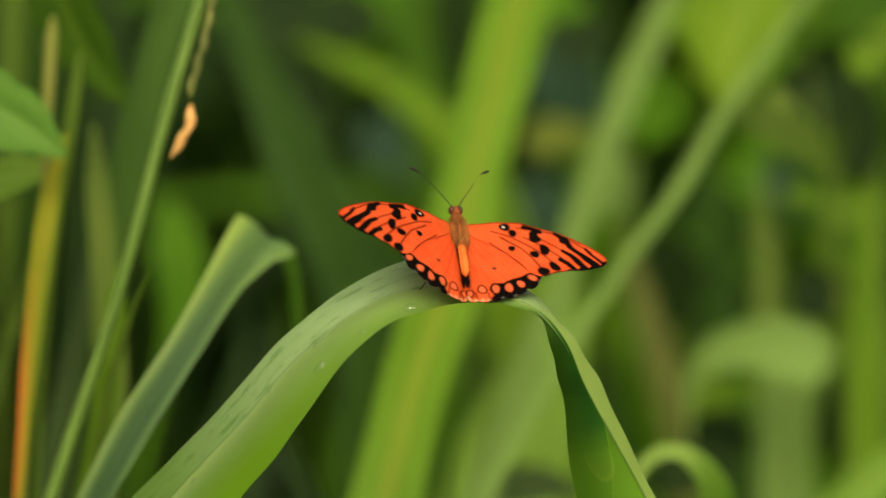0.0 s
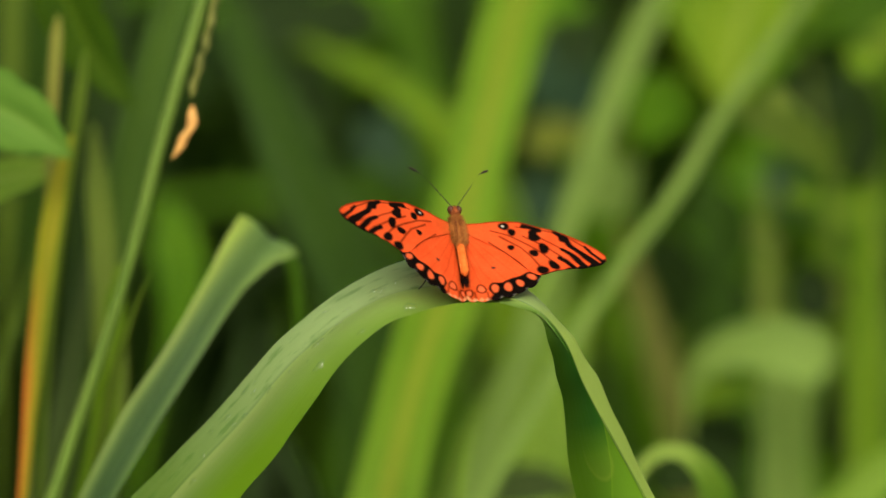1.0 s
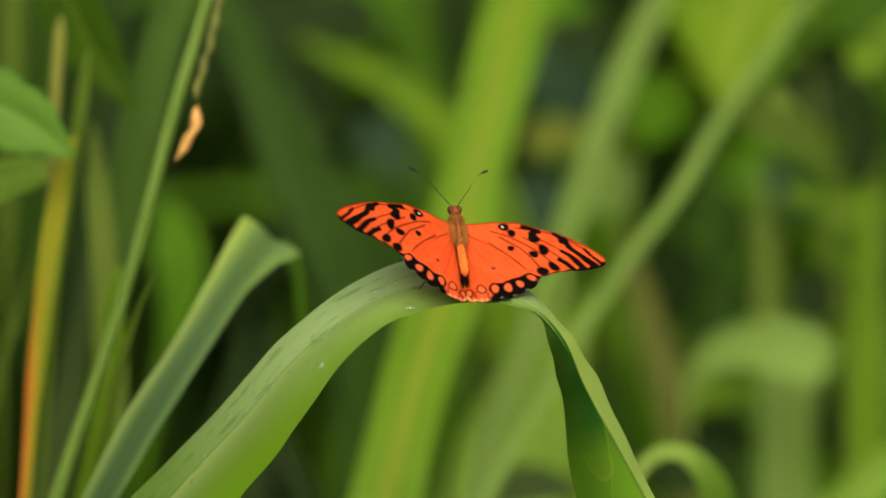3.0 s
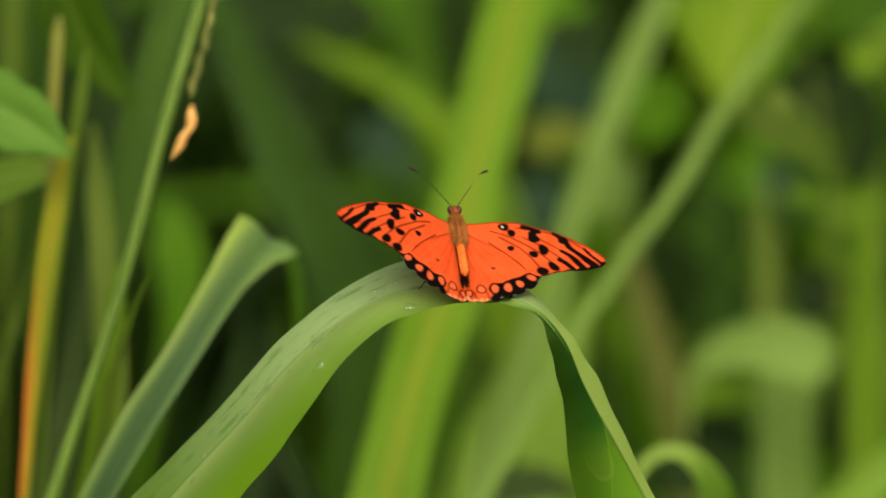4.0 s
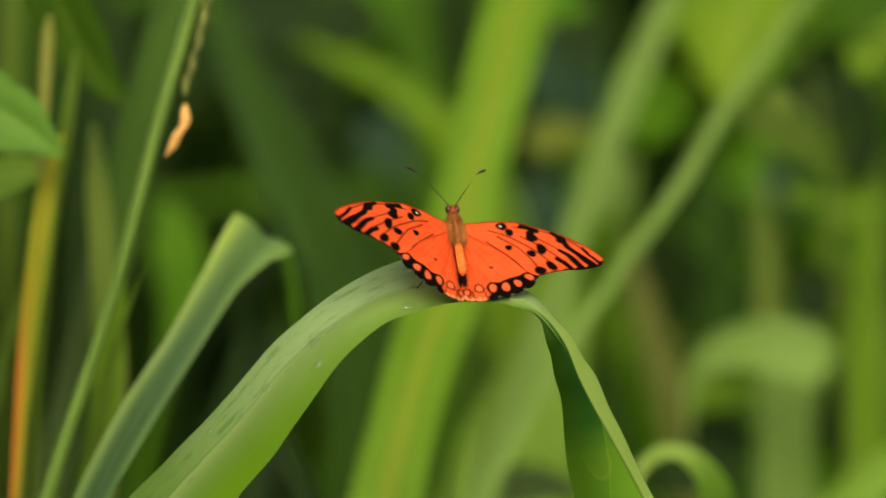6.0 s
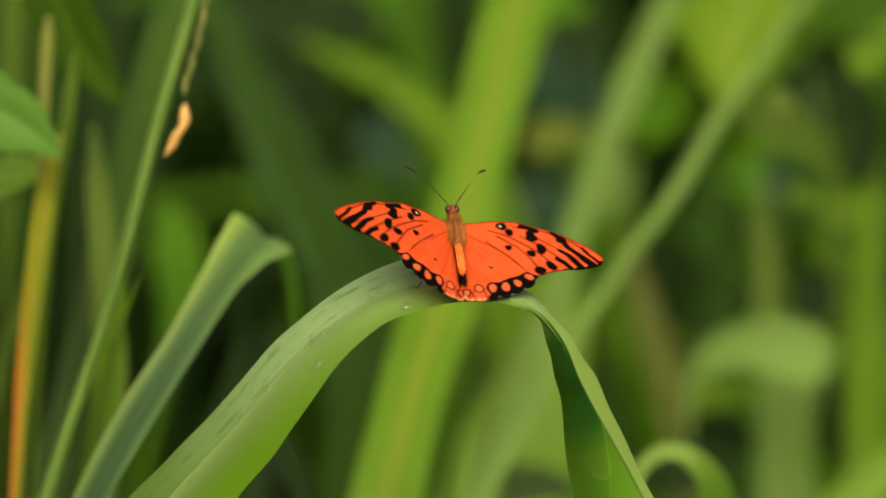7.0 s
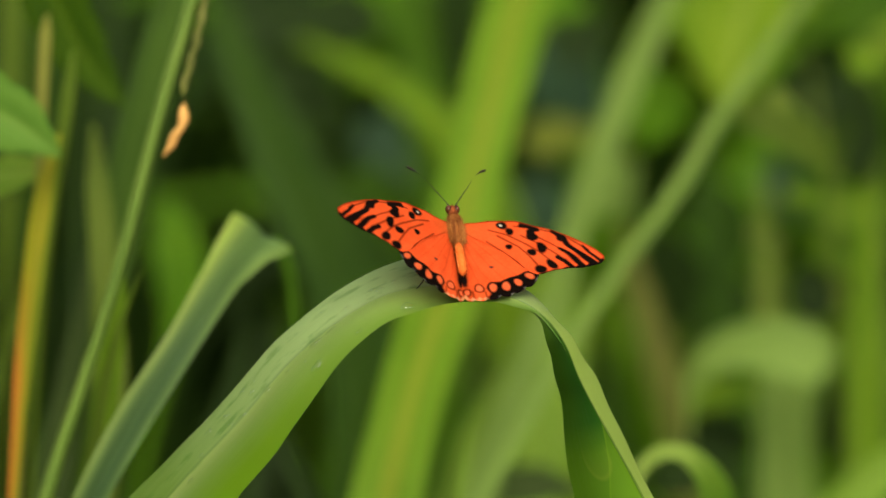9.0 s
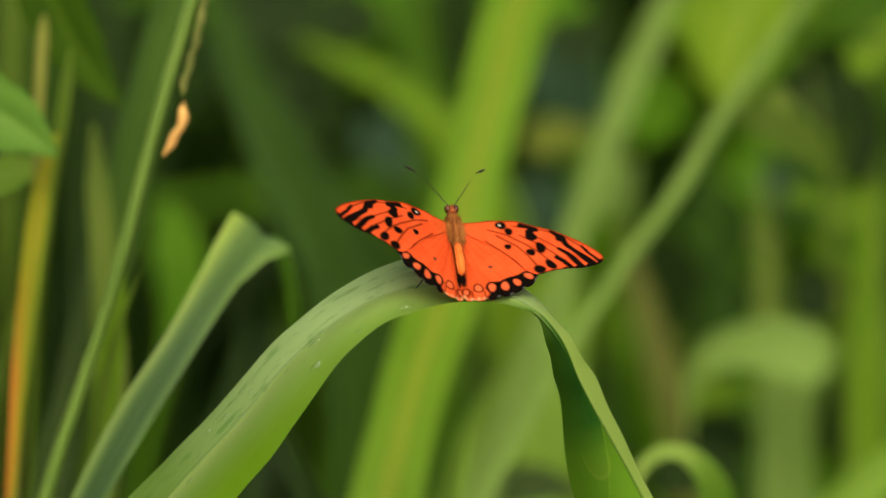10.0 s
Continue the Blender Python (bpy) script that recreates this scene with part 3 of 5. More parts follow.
husk(HUSKY, (-0.0695, 0.0965, 0.5334), (-0.0726, 0.0944, 0.5224), 0.0023, TAWNY, "olive brown husk")
husk(HUSKY, (-0.0713, 0.0965, 0.5272), (-0.0740, 0.0944, 0.5175), 0.0023, TAWNY, "olive brown husk")
BENT = grass([(-0.2421, 0.0049, 0.0000), (-0.1770, 0.0339, 0.2130), (-0.1006, 0.0678, 0.4015), (-0.0882, 0.0781, 0.4235), (-0.0752, 0.0892, 0.4433), (-0.0641, 0.1040, 0.4602), (-0.0578, 0.1124, 0.4683), (-0.0541, 0.1182, 0.4721), (-0.0530, 0.1224, 0.4727), (-0.0515, 0.1284, 0.4710), (-0.0490, 0.1309, 0.4680)], 0.0203, CHANNEL_SHADE, "grass leaf folded over near its tip", roll=(24, 24, 24, 24, 24, 16, 4, 0, 0, 0), fold=(34, 34, 34, 34, 34, 28, 14, 4, -3, -6), n=320, widths=(0.5, 0.6, 0.62, 0.66, 0.74, 0.9, 0.99, 1.0, 0.97, 0.8), across=(0.85, 0.0, -0.53))
leaf_blade(BENT, [(-0.0515, 0.1351, 0.4694), (-0.0477, 0.1351, 0.4646), (-0.0455, 0.1351, 0.4564), (-0.0444, 0.1351, 0.4460), (-0.0441, 0.1351, 0.4320)], 0.0062, LEAFY, "green hanging tip of the leaf", roll=(35, 25, 10), widths=(1.0, 1.0, 0.9, 0.8, 0.1))
AGEING = grass([(-0.1579, 0.0780, 0.0000), (-0.1414, 0.1000, 0.2149), (-0.1280, 0.1180, 0.3908), (-0.1262, 0.1220, 0.4143), (-0.1244, 0.1254, 0.4345), (-0.1217, 0.1294, 0.4581), (-0.1194, 0.1323, 0.4750), (-0.1167, 0.1349, 0.4902), (-0.1143, 0.1364, 0.4989), (-0.1133, 0.1370, 0.5023)], 0.0075, AGED, "yellow and rust-orange ageing grass leaf", fold=22, widths=(0.45, 0.45, 0.55, 0.77, 1.0, 1.0, 0.82, 0.45, 0.14))
WITHERED_TIP = grass([(-0.1546, 0.1000, 0.0000), (-0.1406, 0.1220, 0.2124), (-0.1292, 0.1400, 0.3861), (-0.1260, 0.1464, 0.4344), (-0.1222, 0.1531, 0.4845), (-0.1215, 0.1561, 0.5069), (-0.1207, 0.1579, 0.5207), (-0.1199, 0.1593, 0.5310), (-0.1195, 0.1600, 0.5366)], 0.0035, TAN, "thin tan withered grass leaf", widths=(0.4, 0.4, 0.5, 0.8, 0.9, 1.0, 1.0, 0.3))
SLENDER = grass([(-0.1493, 0.0900, 0.0000), (-0.1354, 0.1120, 0.2135), (-0.1241, 0.1300, 0.3882), (-0.1207, 0.1366, 0.4396), (-0.1172, 0.1411, 0.4738), (-0.1141, 0.1442, 0.4974), (-0.1117, 0.1464, 0.5148), (-0.1103, 0.1480, 0.5268)], 0.0041, MOSS, "slender green grass leaf", widths=(0.42, 0.42, 0.5, 0.75, 1.0, 1.0, 0.25))
grass([(0.0014, 0.1300, 0.0000), (0.0323, 0.1520, 0.2028), (0.0575, 0.1700, 0.3687), (0.0597, 0.1700, 0.3833), (0.0632, 0.1700, 0.3931), (0.0689, 0.1700, 0.3977), (0.0748, 0.1700, 0.3977), (0.0807, 0.1700, 0.3942), (0.0855, 0.1700, 0.3873), (0.0877, 0.1700, 0.3778), (0.0886, 0.1700, 0.3650)], 0.0100, TURNING, "pale grass leaf curling over", roll=(0, 0, 5, 20, 35, 30, 5, 0, 0, 0), fold=10, widths=(0.36, 0.36, 0.39, 0.46, 0.57, 0.64, 0.82, 1.0, 1.0, 0.29))
grass([(-0.0924, 0.2117, 0.0000), (-0.0592, 0.2364, 0.1975), (-0.0202, 0.2655, 0.3592), (-0.0111, 0.2955, 0.3931), (0.0002, 0.3351, 0.4231), (0.0102, 0.3703, 0.4578), (0.0197, 0.4004, 0.4926), (0.0318, 0.4410, 0.5302), (0.0447, 0.4769, 0.5701), (0.0608, 0.5232, 0.6118)], 0.0244, BRIGHT, "broad yellow-green grass leaf standing upright", fold=12, taper=0.8)
LEANING = grass([(-0.1012, 0.2926, 0.0000), (-0.0493, 0.3163, 0.1894), (0.0116, 0.3442, 0.3444), (0.0230, 0.3731, 0.3704), (0.0385, 0.4130, 0.4025), (0.0545, 0.4540, 0.4430), (0.0690, 0.4839, 0.4756), (0.0929, 0.5308, 0.5221), (0.1212, 0.5885, 0.5734)], 0.0121, PALER, "pale grass leaf leaning over", taper=0.8)
SLANTED = grass([(-0.1115, 0.1813, 0.0000), (-0.0544, 0.2066, 0.2020), (0.0125, 0.2364, 0.3673), (0.0284, 0.2699, 0.3899), (0.0450, 0.3032, 0.4119), (0.0608, 0.3262, 0.4317), (0.0836, 0.3551, 0.4576), (0.1020, 0.3789, 0.4831), (0.1186, 0.3969, 0.5035), (0.1386, 0.4204, 0.5273), (0.1602, 0.4444, 0.5540)], 0.0056, PALER, "narrow pale grass leaf leaning over", taper=0.85)
grass([(-0.1477, 0.1800, 0.0000), (-0.1322, 0.2020, 0.2019), (-0.1195, 0.2200, 0.3670), (-0.1159, 0.2287, 0.4129), (-0.1110, 0.2346, 0.4442), (-0.1037, 0.2417, 0.4812), (-0.0944, 0.2484, 0.5164), (-0.0855, 0.2542, 0.5461), (-0.0762, 0.2600, 0.5759)], 0.0147, DULL, "dull grey-green grass leaf", taper=0.85)
grass([(-0.1862, 0.1700, 0.0000), (-0.1550, 0.1920, 0.2031), (-0.1296, 0.2100, 0.3692), (-0.1237, 0.2181, 0.4072), (-0.1184, 0.2246, 0.4382), (-0.1159, 0.2281, 0.4546), (-0.1148, 0.2300, 0.4638)], 0.0115, SMOKY, "dark grey-green grass leaf", taper=0.7)
grass([(-0.1231, 0.1600, 0.0000), (-0.1169, 0.1820, 0.2042), (-0.1119, 0.2000, 0.3713), (-0.1092, 0.2038, 0.3949), (-0.1083, 0.2075, 0.4185), (-0.1096, 0.2107, 0.4385), (-0.1108, 0.2135, 0.4557), (-0.1123, 0.2165, 0.4748), (-0.1138, 0.2200, 0.4967)], 0.0107, SAGE, "olive green grass leaf standing upright", widths=(0.97, 0.97, 1.0, 1.0, 0.93, 0.83, 0.69, 0.17))
grass([(-0.1235, 0.0750, 0.0000), (-0.1149, 0.0970, 0.2143), (-0.1079, 0.1150, 0.3897), (-0.1035, 0.1175, 0.4083), (-0.1011, 0.1200, 0.4268), (-0.0997, 0.1218, 0.4403), (-0.0983, 0.1236, 0.4538), (-0.0973, 0.1250, 0.4639)], 0.0082, LUSH, "yellow-green grass leaf standing upright", widths=(0.96, 0.96, 1.0, 1.0, 0.92, 0.71, 0.21))
grass([(-0.1637, 0.2600, 0.0000), (-0.1598, 0.2820, 0.1923), (-0.1566, 0.3000, 0.3497), (-0.1554, 0.3116, 0.4106), (-0.1543, 0.3217, 0.4638), (-0.1535, 0.3292, 0.5033), (-0.1533, 0.3363, 0.5410), (-0.1530, 0.3400, 0.5609)], 0.0096, MOSS, "yellow-green grass leaf standing upright", widths=(0.21, 0.21, 0.29, 0.71, 1.0, 1.0, 0.83))
grass([(-0.1456, 0.2900, 0.0000), (-0.1468, 0.3120, 0.1888), (-0.1477, 0.3300, 0.3432), (-0.1481, 0.3385, 0.4061), (-0.1476, 0.3457, 0.4588), (-0.1460, 0.3523, 0.5074), (-0.1443, 0.3572, 0.5438), (-0.1431, 0.3600, 0.5641)], 0.0164, DUSKY, "green grass leaf standing upright", widths=(0.23, 0.23, 0.33, 0.75, 1.0, 0.95, 0.75))
grass([(-0.2612, 0.1600, 0.0000), (-0.1995, 0.1820, 0.2197), (-0.1491, 0.2000, 0.3994), (-0.1432, 0.2071, 0.4205), (-0.1389, 0.2118, 0.4346), (-0.1352, 0.2165, 0.4488), (-0.1321, 0.2200, 0.4595)], 0.0070, MOSS, "olive green grass leaf leaning over", taper=0.6)
grass([(-0.1897, 0.4600, 0.0000), (-0.1553, 0.4820, 0.1686), (-0.1272, 0.5000, 0.3065), (-0.1194, 0.5091, 0.3448), (-0.1115, 0.5167, 0.3765), (-0.1077, 0.5220, 0.3992), (-0.1106, 0.5262, 0.4175), (-0.1149, 0.5300, 0.4335)], 0.0221, MID, "green grass leaf standing upright", widths=(0.21, 0.21, 0.23, 0.36, 1.0, 0.95, 0.16))
grass([(-0.1902, 0.2600, 0.0000), (-0.1349, 0.2820, 0.1923), (-0.0897, 0.3000, 0.3497), (-0.0819, 0.3074, 0.3767), (-0.0755, 0.3128, 0.3961), (-0.0722, 0.3164, 0.4097), (-0.0708, 0.3200, 0.4234)], 0.0116, DEEP_SHADE, "dark grass leaf filling a gap, shade in its colour", taper=0.6)
grass([(-0.1253, 0.5100, 0.0000), (-0.1044, 0.5320, 0.1626), (-0.0873, 0.5500, 0.2957), (-0.0828, 0.5621, 0.3299), (-0.0778, 0.5719, 0.3575), (-0.0737, 0.5800, 0.3807)], 0.0290, DEEP_SHADE, "dark grass leaf filling a gap, shade in its colour", taper=0.7)
grass([(-0.1965, 0.3800, 0.0000), (-0.1431, 0.4020, 0.1781), (-0.0994, 0.4200, 0.3238), (-0.0921, 0.4286, 0.3466), (-0.0846, 0.4351, 0.3632), (-0.0793, 0.4400, 0.3758)], 0.0154, DUSKY, "dim green grass leaf, shade in its colour", taper=0.5)
SHADED = grass([(-0.0208, 0.4500, 0.0000), (-0.0276, 0.4720, 0.1698), (-0.0331, 0.4900, 0.3086), (-0.0369, 0.5014, 0.3744), (-0.0503, 0.5088, 0.4152), (-0.0688, 0.5165, 0.4561), (-0.0860, 0.5238, 0.4949), (-0.0977, 0.5300, 0.5291)], 0.0259, DUSKY, "dim green grass leaf, shade in its colour", taper=0.8)
grass([(-0.1528, 0.5600, 0.0000), (-0.1537, 0.5820, 0.1567), (-0.1546, 0.6000, 0.2849), (-0.1551, 0.6175, 0.3698), (-0.1543, 0.6315, 0.4383), (-0.1529, 0.6425, 0.4923), (-0.1511, 0.6500, 0.5293)], 0.0262, DEEP_SHADE, "dark grass leaf filling a gap, shade in its colour", taper=0.85)
grass([(-0.1377, 0.2400, 0.0000), (-0.1346, 0.2620, 0.1947), (-0.1321, 0.2800, 0.3540), (-0.1311, 0.2869, 0.4147), (-0.1298, 0.2928, 0.4673), (-0.1282, 0.2953, 0.4887), (-0.1250, 0.2977, 0.5101), (-0.1206, 0.3000, 0.5296)], 0.0110, DEEP_SHADE, "dark grass leaf filling a gap, shade in its colour", widths=(0.18, 0.18, 0.18, 0.54, 0.93, 1.0, 0.54))
grass([(0.0027, 0.2400, 0.0000), (-0.0230, 0.2620, 0.1837), (-0.0441, 0.2800, 0.3339), (-0.0471, 0.2838, 0.3552), (-0.0531, 0.2871, 0.3726), (-0.0580, 0.2900, 0.3881)], 0.0217, DEEP_SHADE, "dark grass leaf filling a gap, shade in its colour", taper=0.6)
grass([(0.0893, 0.6800, 0.0000), (0.0615, 0.7020, 0.1856), (0.0387, 0.7200, 0.3374), (0.0253, 0.7200, 0.3909), (0.0147, 0.7200, 0.4201), (0.0016, 0.7200, 0.4387), (-0.0168, 0.7200, 0.4545), (-0.0352, 0.7200, 0.4677), (-0.0509, 0.7200, 0.4756), (-0.0692, 0.7200, 0.4829)], 0.0328, LUSH, "yellow-green grass leaf bending over", taper=0.55, roll=(0, -30))
grass([(0.0141, 0.6600, 0.0000), (0.0086, 0.6820, 0.1448), (0.0042, 0.7000, 0.2632), (0.0016, 0.7094, 0.3338), (-0.0042, 0.7212, 0.4227), (-0.0111, 0.7281, 0.4749), (-0.0153, 0.7337, 0.5166), (-0.0221, 0.7400, 0.5636)], 0.0216, LEAFY, "green grass leaf standing upright", taper=0.85)
grass([(-0.0544, 0.5100, 0.0000), (-0.0480, 0.5320, 0.1505), (-0.0428, 0.5500, 0.2736), (-0.0413, 0.5561, 0.3066), (-0.0399, 0.5613, 0.3350), (-0.0376, 0.5656, 0.3586), (-0.0335, 0.5700, 0.3823)], 0.0192, LEAFY, "olive green grass leaf standing upright", taper=0.7)
grass([(-0.0109, 0.5100, 0.0000), (0.0144, 0.5320, 0.1505), (0.0351, 0.5500, 0.2736), (0.0409, 0.5588, 0.3085), (0.0483, 0.5665, 0.3389), (0.0546, 0.5735, 0.3671), (0.0596, 0.5800, 0.3930)], 0.0265, PALE, "green grass leaf standing upright", taper=0.7)
grass([(-0.0553, 0.1200, 0.0000), (-0.0222, 0.1420, 0.2100), (0.0050, 0.1600, 0.3818), (0.0071, 0.1643, 0.3954), (0.0096, 0.1682, 0.4073), (0.0107, 0.1700, 0.4131)], 0.0064, PALE, "small pale grass leaf with a withered tip", taper=0.4)
grass([(-0.0958, 0.3600, 0.0000), (-0.0424, 0.3820, 0.1780), (0.0013, 0.4000, 0.3237), (0.0138, 0.4068, 0.3575), (0.0255, 0.4120, 0.3829), (0.0364, 0.4167, 0.4052), (0.0447, 0.4200, 0.4211)], 0.0143, PALE, "pale green grass leaf leaning over", taper=0.7)
grass([(0.0881, 0.7400, 0.0000), (0.0405, 0.7620, 0.1585), (0.0017, 0.7800, 0.2881), (-0.0176, 0.7867, 0.3317), (-0.0342, 0.7921, 0.3671), (-0.0480, 0.7964, 0.3943), (-0.0618, 0.8000, 0.4161)], 0.0414, DUSKY, "dim green grass leaf, shade in its colour", taper=0.7)
grass([(0.0644, 0.7100, 0.0000), (0.0269, 0.7320, 0.1251), (-0.0038, 0.7500, 0.2274), (-0.0256, 0.7591, 0.2755), (-0.0393, 0.7650, 0.3076), (-0.0502, 0.7700, 0.3344)], 0.0218, LEAFY, "dim green grass leaf, shade in its colour", taper=0.6)
grass([(0.1312, 0.5100, 0.0000), (0.1154, 0.5320, 0.1626), (0.1026, 0.5500, 0.2957), (0.0990, 0.5589, 0.3330), (0.0934, 0.5645, 0.3564), (0.0863, 0.5703, 0.3798), (0.0801, 0.5749, 0.3986), (0.0759, 0.5800, 0.4199)], 0.0140, BROWNED, "withering brown grass leaf", taper=0.85)
grass([(0.1313, 0.5000, 0.0000), (0.1350, 0.5220, 0.1864), (0.1381, 0.5400, 0.3390), (0.1372, 0.5445, 0.3623), (0.1366, 0.5482, 0.3809), (0.1360, 0.5518, 0.3996), (0.1356, 0.5550, 0.4159), (0.1347, 0.5600, 0.4417)], 0.0109, SAGE, "slender green grass stalk", taper=0.8)
grass([(0.1513, 0.4600, 0.0000), (0.1457, 0.4820, 0.1568), (0.1412, 0.5000, 0.2852), (0.1402, 0.5033, 0.3129), (0.1397, 0.5061, 0.3359), (0.1401, 0.5086, 0.3567), (0.1410, 0.5100, 0.3682)], 0.0241, PALER, "broad dull green grass leaf", taper=0.95)
grass([(0.1030, 0.4200, 0.0000), (0.1030, 0.4420, 0.1619), (0.1030, 0.4600, 0.2944), (0.0983, 0.4573, 0.3318), (0.0971, 0.4556, 0.3549), (0.1009, 0.4542, 0.3733), (0.1127, 0.4531, 0.3821), (0.1260, 0.4521, 0.3832), (0.1393, 0.4510, 0.3811), (0.1508, 0.4500, 0.3740)], 0.0250, PALER, "pale grass leaf bending over", roll=(0, 0, 0, 5, 15, 25, 30, 30, 30), widths=(0.07, 0.07, 0.07, 0.11, 0.39, 0.71, 0.88, 1.0, 0.75))
grass([(0.1624, 0.4300, 0.0000), (0.1661, 0.4520, 0.1606), (0.1692, 0.4700, 0.2921), (0.1704, 0.4804, 0.3456), (0.1711, 0.4883, 0.3858), (0.1718, 0.4948, 0.4195), (0.1729, 0.5000, 0.4465)], 0.0151, LUSH, "yellow-green grass leaf standing upright", taper=0.75)
grass([(0.0389, 0.3200, 0.0000), (0.0920, 0.3420, 0.1770), (0.1354, 0.3600, 0.3218), (0.1449, 0.3623, 0.3341), (0.1555, 0.3646, 0.3454), (0.1672, 0.3668, 0.3556), (0.1841, 0.3700, 0.3689)], 0.0176, PALE, "yellow-green grass leaf bending over", taper=0.85)
grass([(0.0872, 0.6600, 0.0000), (0.0837, 0.6820, 0.1314), (0.0808, 0.7000, 0.2390), (0.0799, 0.7070, 0.2752), (0.0784, 0.7130, 0.3064), (0.0763, 0.7170, 0.3271), (0.0732, 0.7200, 0.3427)], 0.0238, DUSKY, "green grass leaf standing upright", taper=0.6)
grass([(0.1664, 0.6800, 0.0000), (0.1449, 0.7020, 0.1289), (0.1273, 0.7200, 0.2344), (0.1207, 0.7269, 0.2738), (0.1173, 0.7319, 0.3028), (0.1154, 0.7359, 0.3265), (0.1174, 0.7400, 0.3503)], 0.0187, MOSS, "olive green grass leaf standing upright", taper=0.6)
grass([(0.1750, 0.4600, 0.0000), (0.1700, 0.4820, 0.1699), (0.1659, 0.5000, 0.3088), (0.1641, 0.5092, 0.3683), (0.1609, 0.5170, 0.4187), (0.1573, 0.5228, 0.4554), (0.1522, 0.5267, 0.4807), (0.1476, 0.5300, 0.5013)], 0.0032, SAGE, "thin pale green grass stalk", taper=0.8)
grass([(0.1299, 0.5100, 0.0000), (0.1423, 0.5320, 0.1640), (0.1524, 0.5500, 0.2981), (0.1571, 0.5575, 0.3600), (0.1599, 0.5627, 0.4028), (0.1641, 0.5664, 0.4337), (0.1712, 0.5700, 0.4622)], 0.0038, LUSH, "thin pale green grass stalk", taper=0.8)
grass([(0.1595, 0.7100, 0.0000), (0.1489, 0.7320, 0.1404), (0.1401, 0.7500, 0.2552), (0.1349, 0.7618, 0.3248), (0.1301, 0.7690, 0.3677), (0.1269, 0.7754, 0.4053), (0.1215, 0.7800, 0.4322)], 0.0245, DUSKY, "dim green grass leaf, shade in its colour", taper=0.7)


# ---- broad leaves ----
def broad_leaf(points, width, base, n=36, fold=4, roll=(0, 0)):
    c, along = spline(points, n)
    t, s, f = frames_along(c)
    x = along / along[-1]
    w = width / 2 * np.maximum(np.sin(math.pi * np.clip(x, 0, 1) ** 0.75) ** 0.8, 0.01) * (1 + 0.05 * np.sin(23 * x + width * 900) + 0.03 * np.sin(51 * x))
    turn = np.radians(np.interp(x, np.linspace(0, 1, len(roll)), roll))
    s2 = s * np.cos(turn)[:, None] + f * np.sin(turn)[:, None]
    f2 = f * np.cos(turn)[:, None] - s * np.sin(turn)[:, None]
    a = radians(fold)
    far = (-s2 * math.cos(a) + f2 * math.sin(a)) * w[:, None]
    near = (s2 * math.cos(a) + f2 * math.sin(a)) * w[:, None]
    return sheet(c, far, near, along, base, bow=(0.03, 0.03))


def weed(leaves, stem, label):
    """A broad-leaved plant: leaves (points, width, roll, material) on one stem from the ground."""
    plant = thing("broad_leaved_weed", stem[0], label, "weed", "broad-leaved weeds")
    base = plant.matrix_basis.translation
    culm(plant, stem, np.linspace(0.0035, 0.0015, len(stem)))
    for points, width, roll, material in leaves:
        v, f, uv = broad_leaf(points, width, base, roll=roll)
        part("leaf", mesh_of("leaf", v, f, material, uv), plant)
    return plant


VINE = weed([([(-0.1603, 0.1180, 0.5100), (-0.1468, 0.1180, 0.5125), (-0.1334, 0.1180, 0.5115), (-0.1217, 0.1180, 0.5054), (-0.1118, 0.1180, 0.4976)], 0.0252, (0, 0), BROAD),
      ([(-0.1284, 0.1850, 0.5592), (-0.1207, 0.1850, 0.5414), (-0.1129, 0.1850, 0.5254), (-0.1056, 0.1850, 0.5143), (-0.0982, 0.1850, 0.5054)], 0.0209, (0, 10), SHADY),
      ([(-0.1576, 0.1550, 0.4816), (-0.1401, 0.1550, 0.4857), (-0.1279, 0.1550, 0.4888), (-0.1153, 0.1550, 0.4916)], 0.0122, (0, 0), PALE)],
     [(-0.1593, 0.1000, 0.0000), (-0.1593, 0.1150, 0.1941), (-0.1593, 0.1300, 0.3882), (-0.1599, 0.1300, 0.4407), (-0.1590, 0.1300, 0.4875), (-0.1565, 0.1300, 0.5266), (-0.1222, 0.1300, 0.5621)], "weed with broad green leaves")
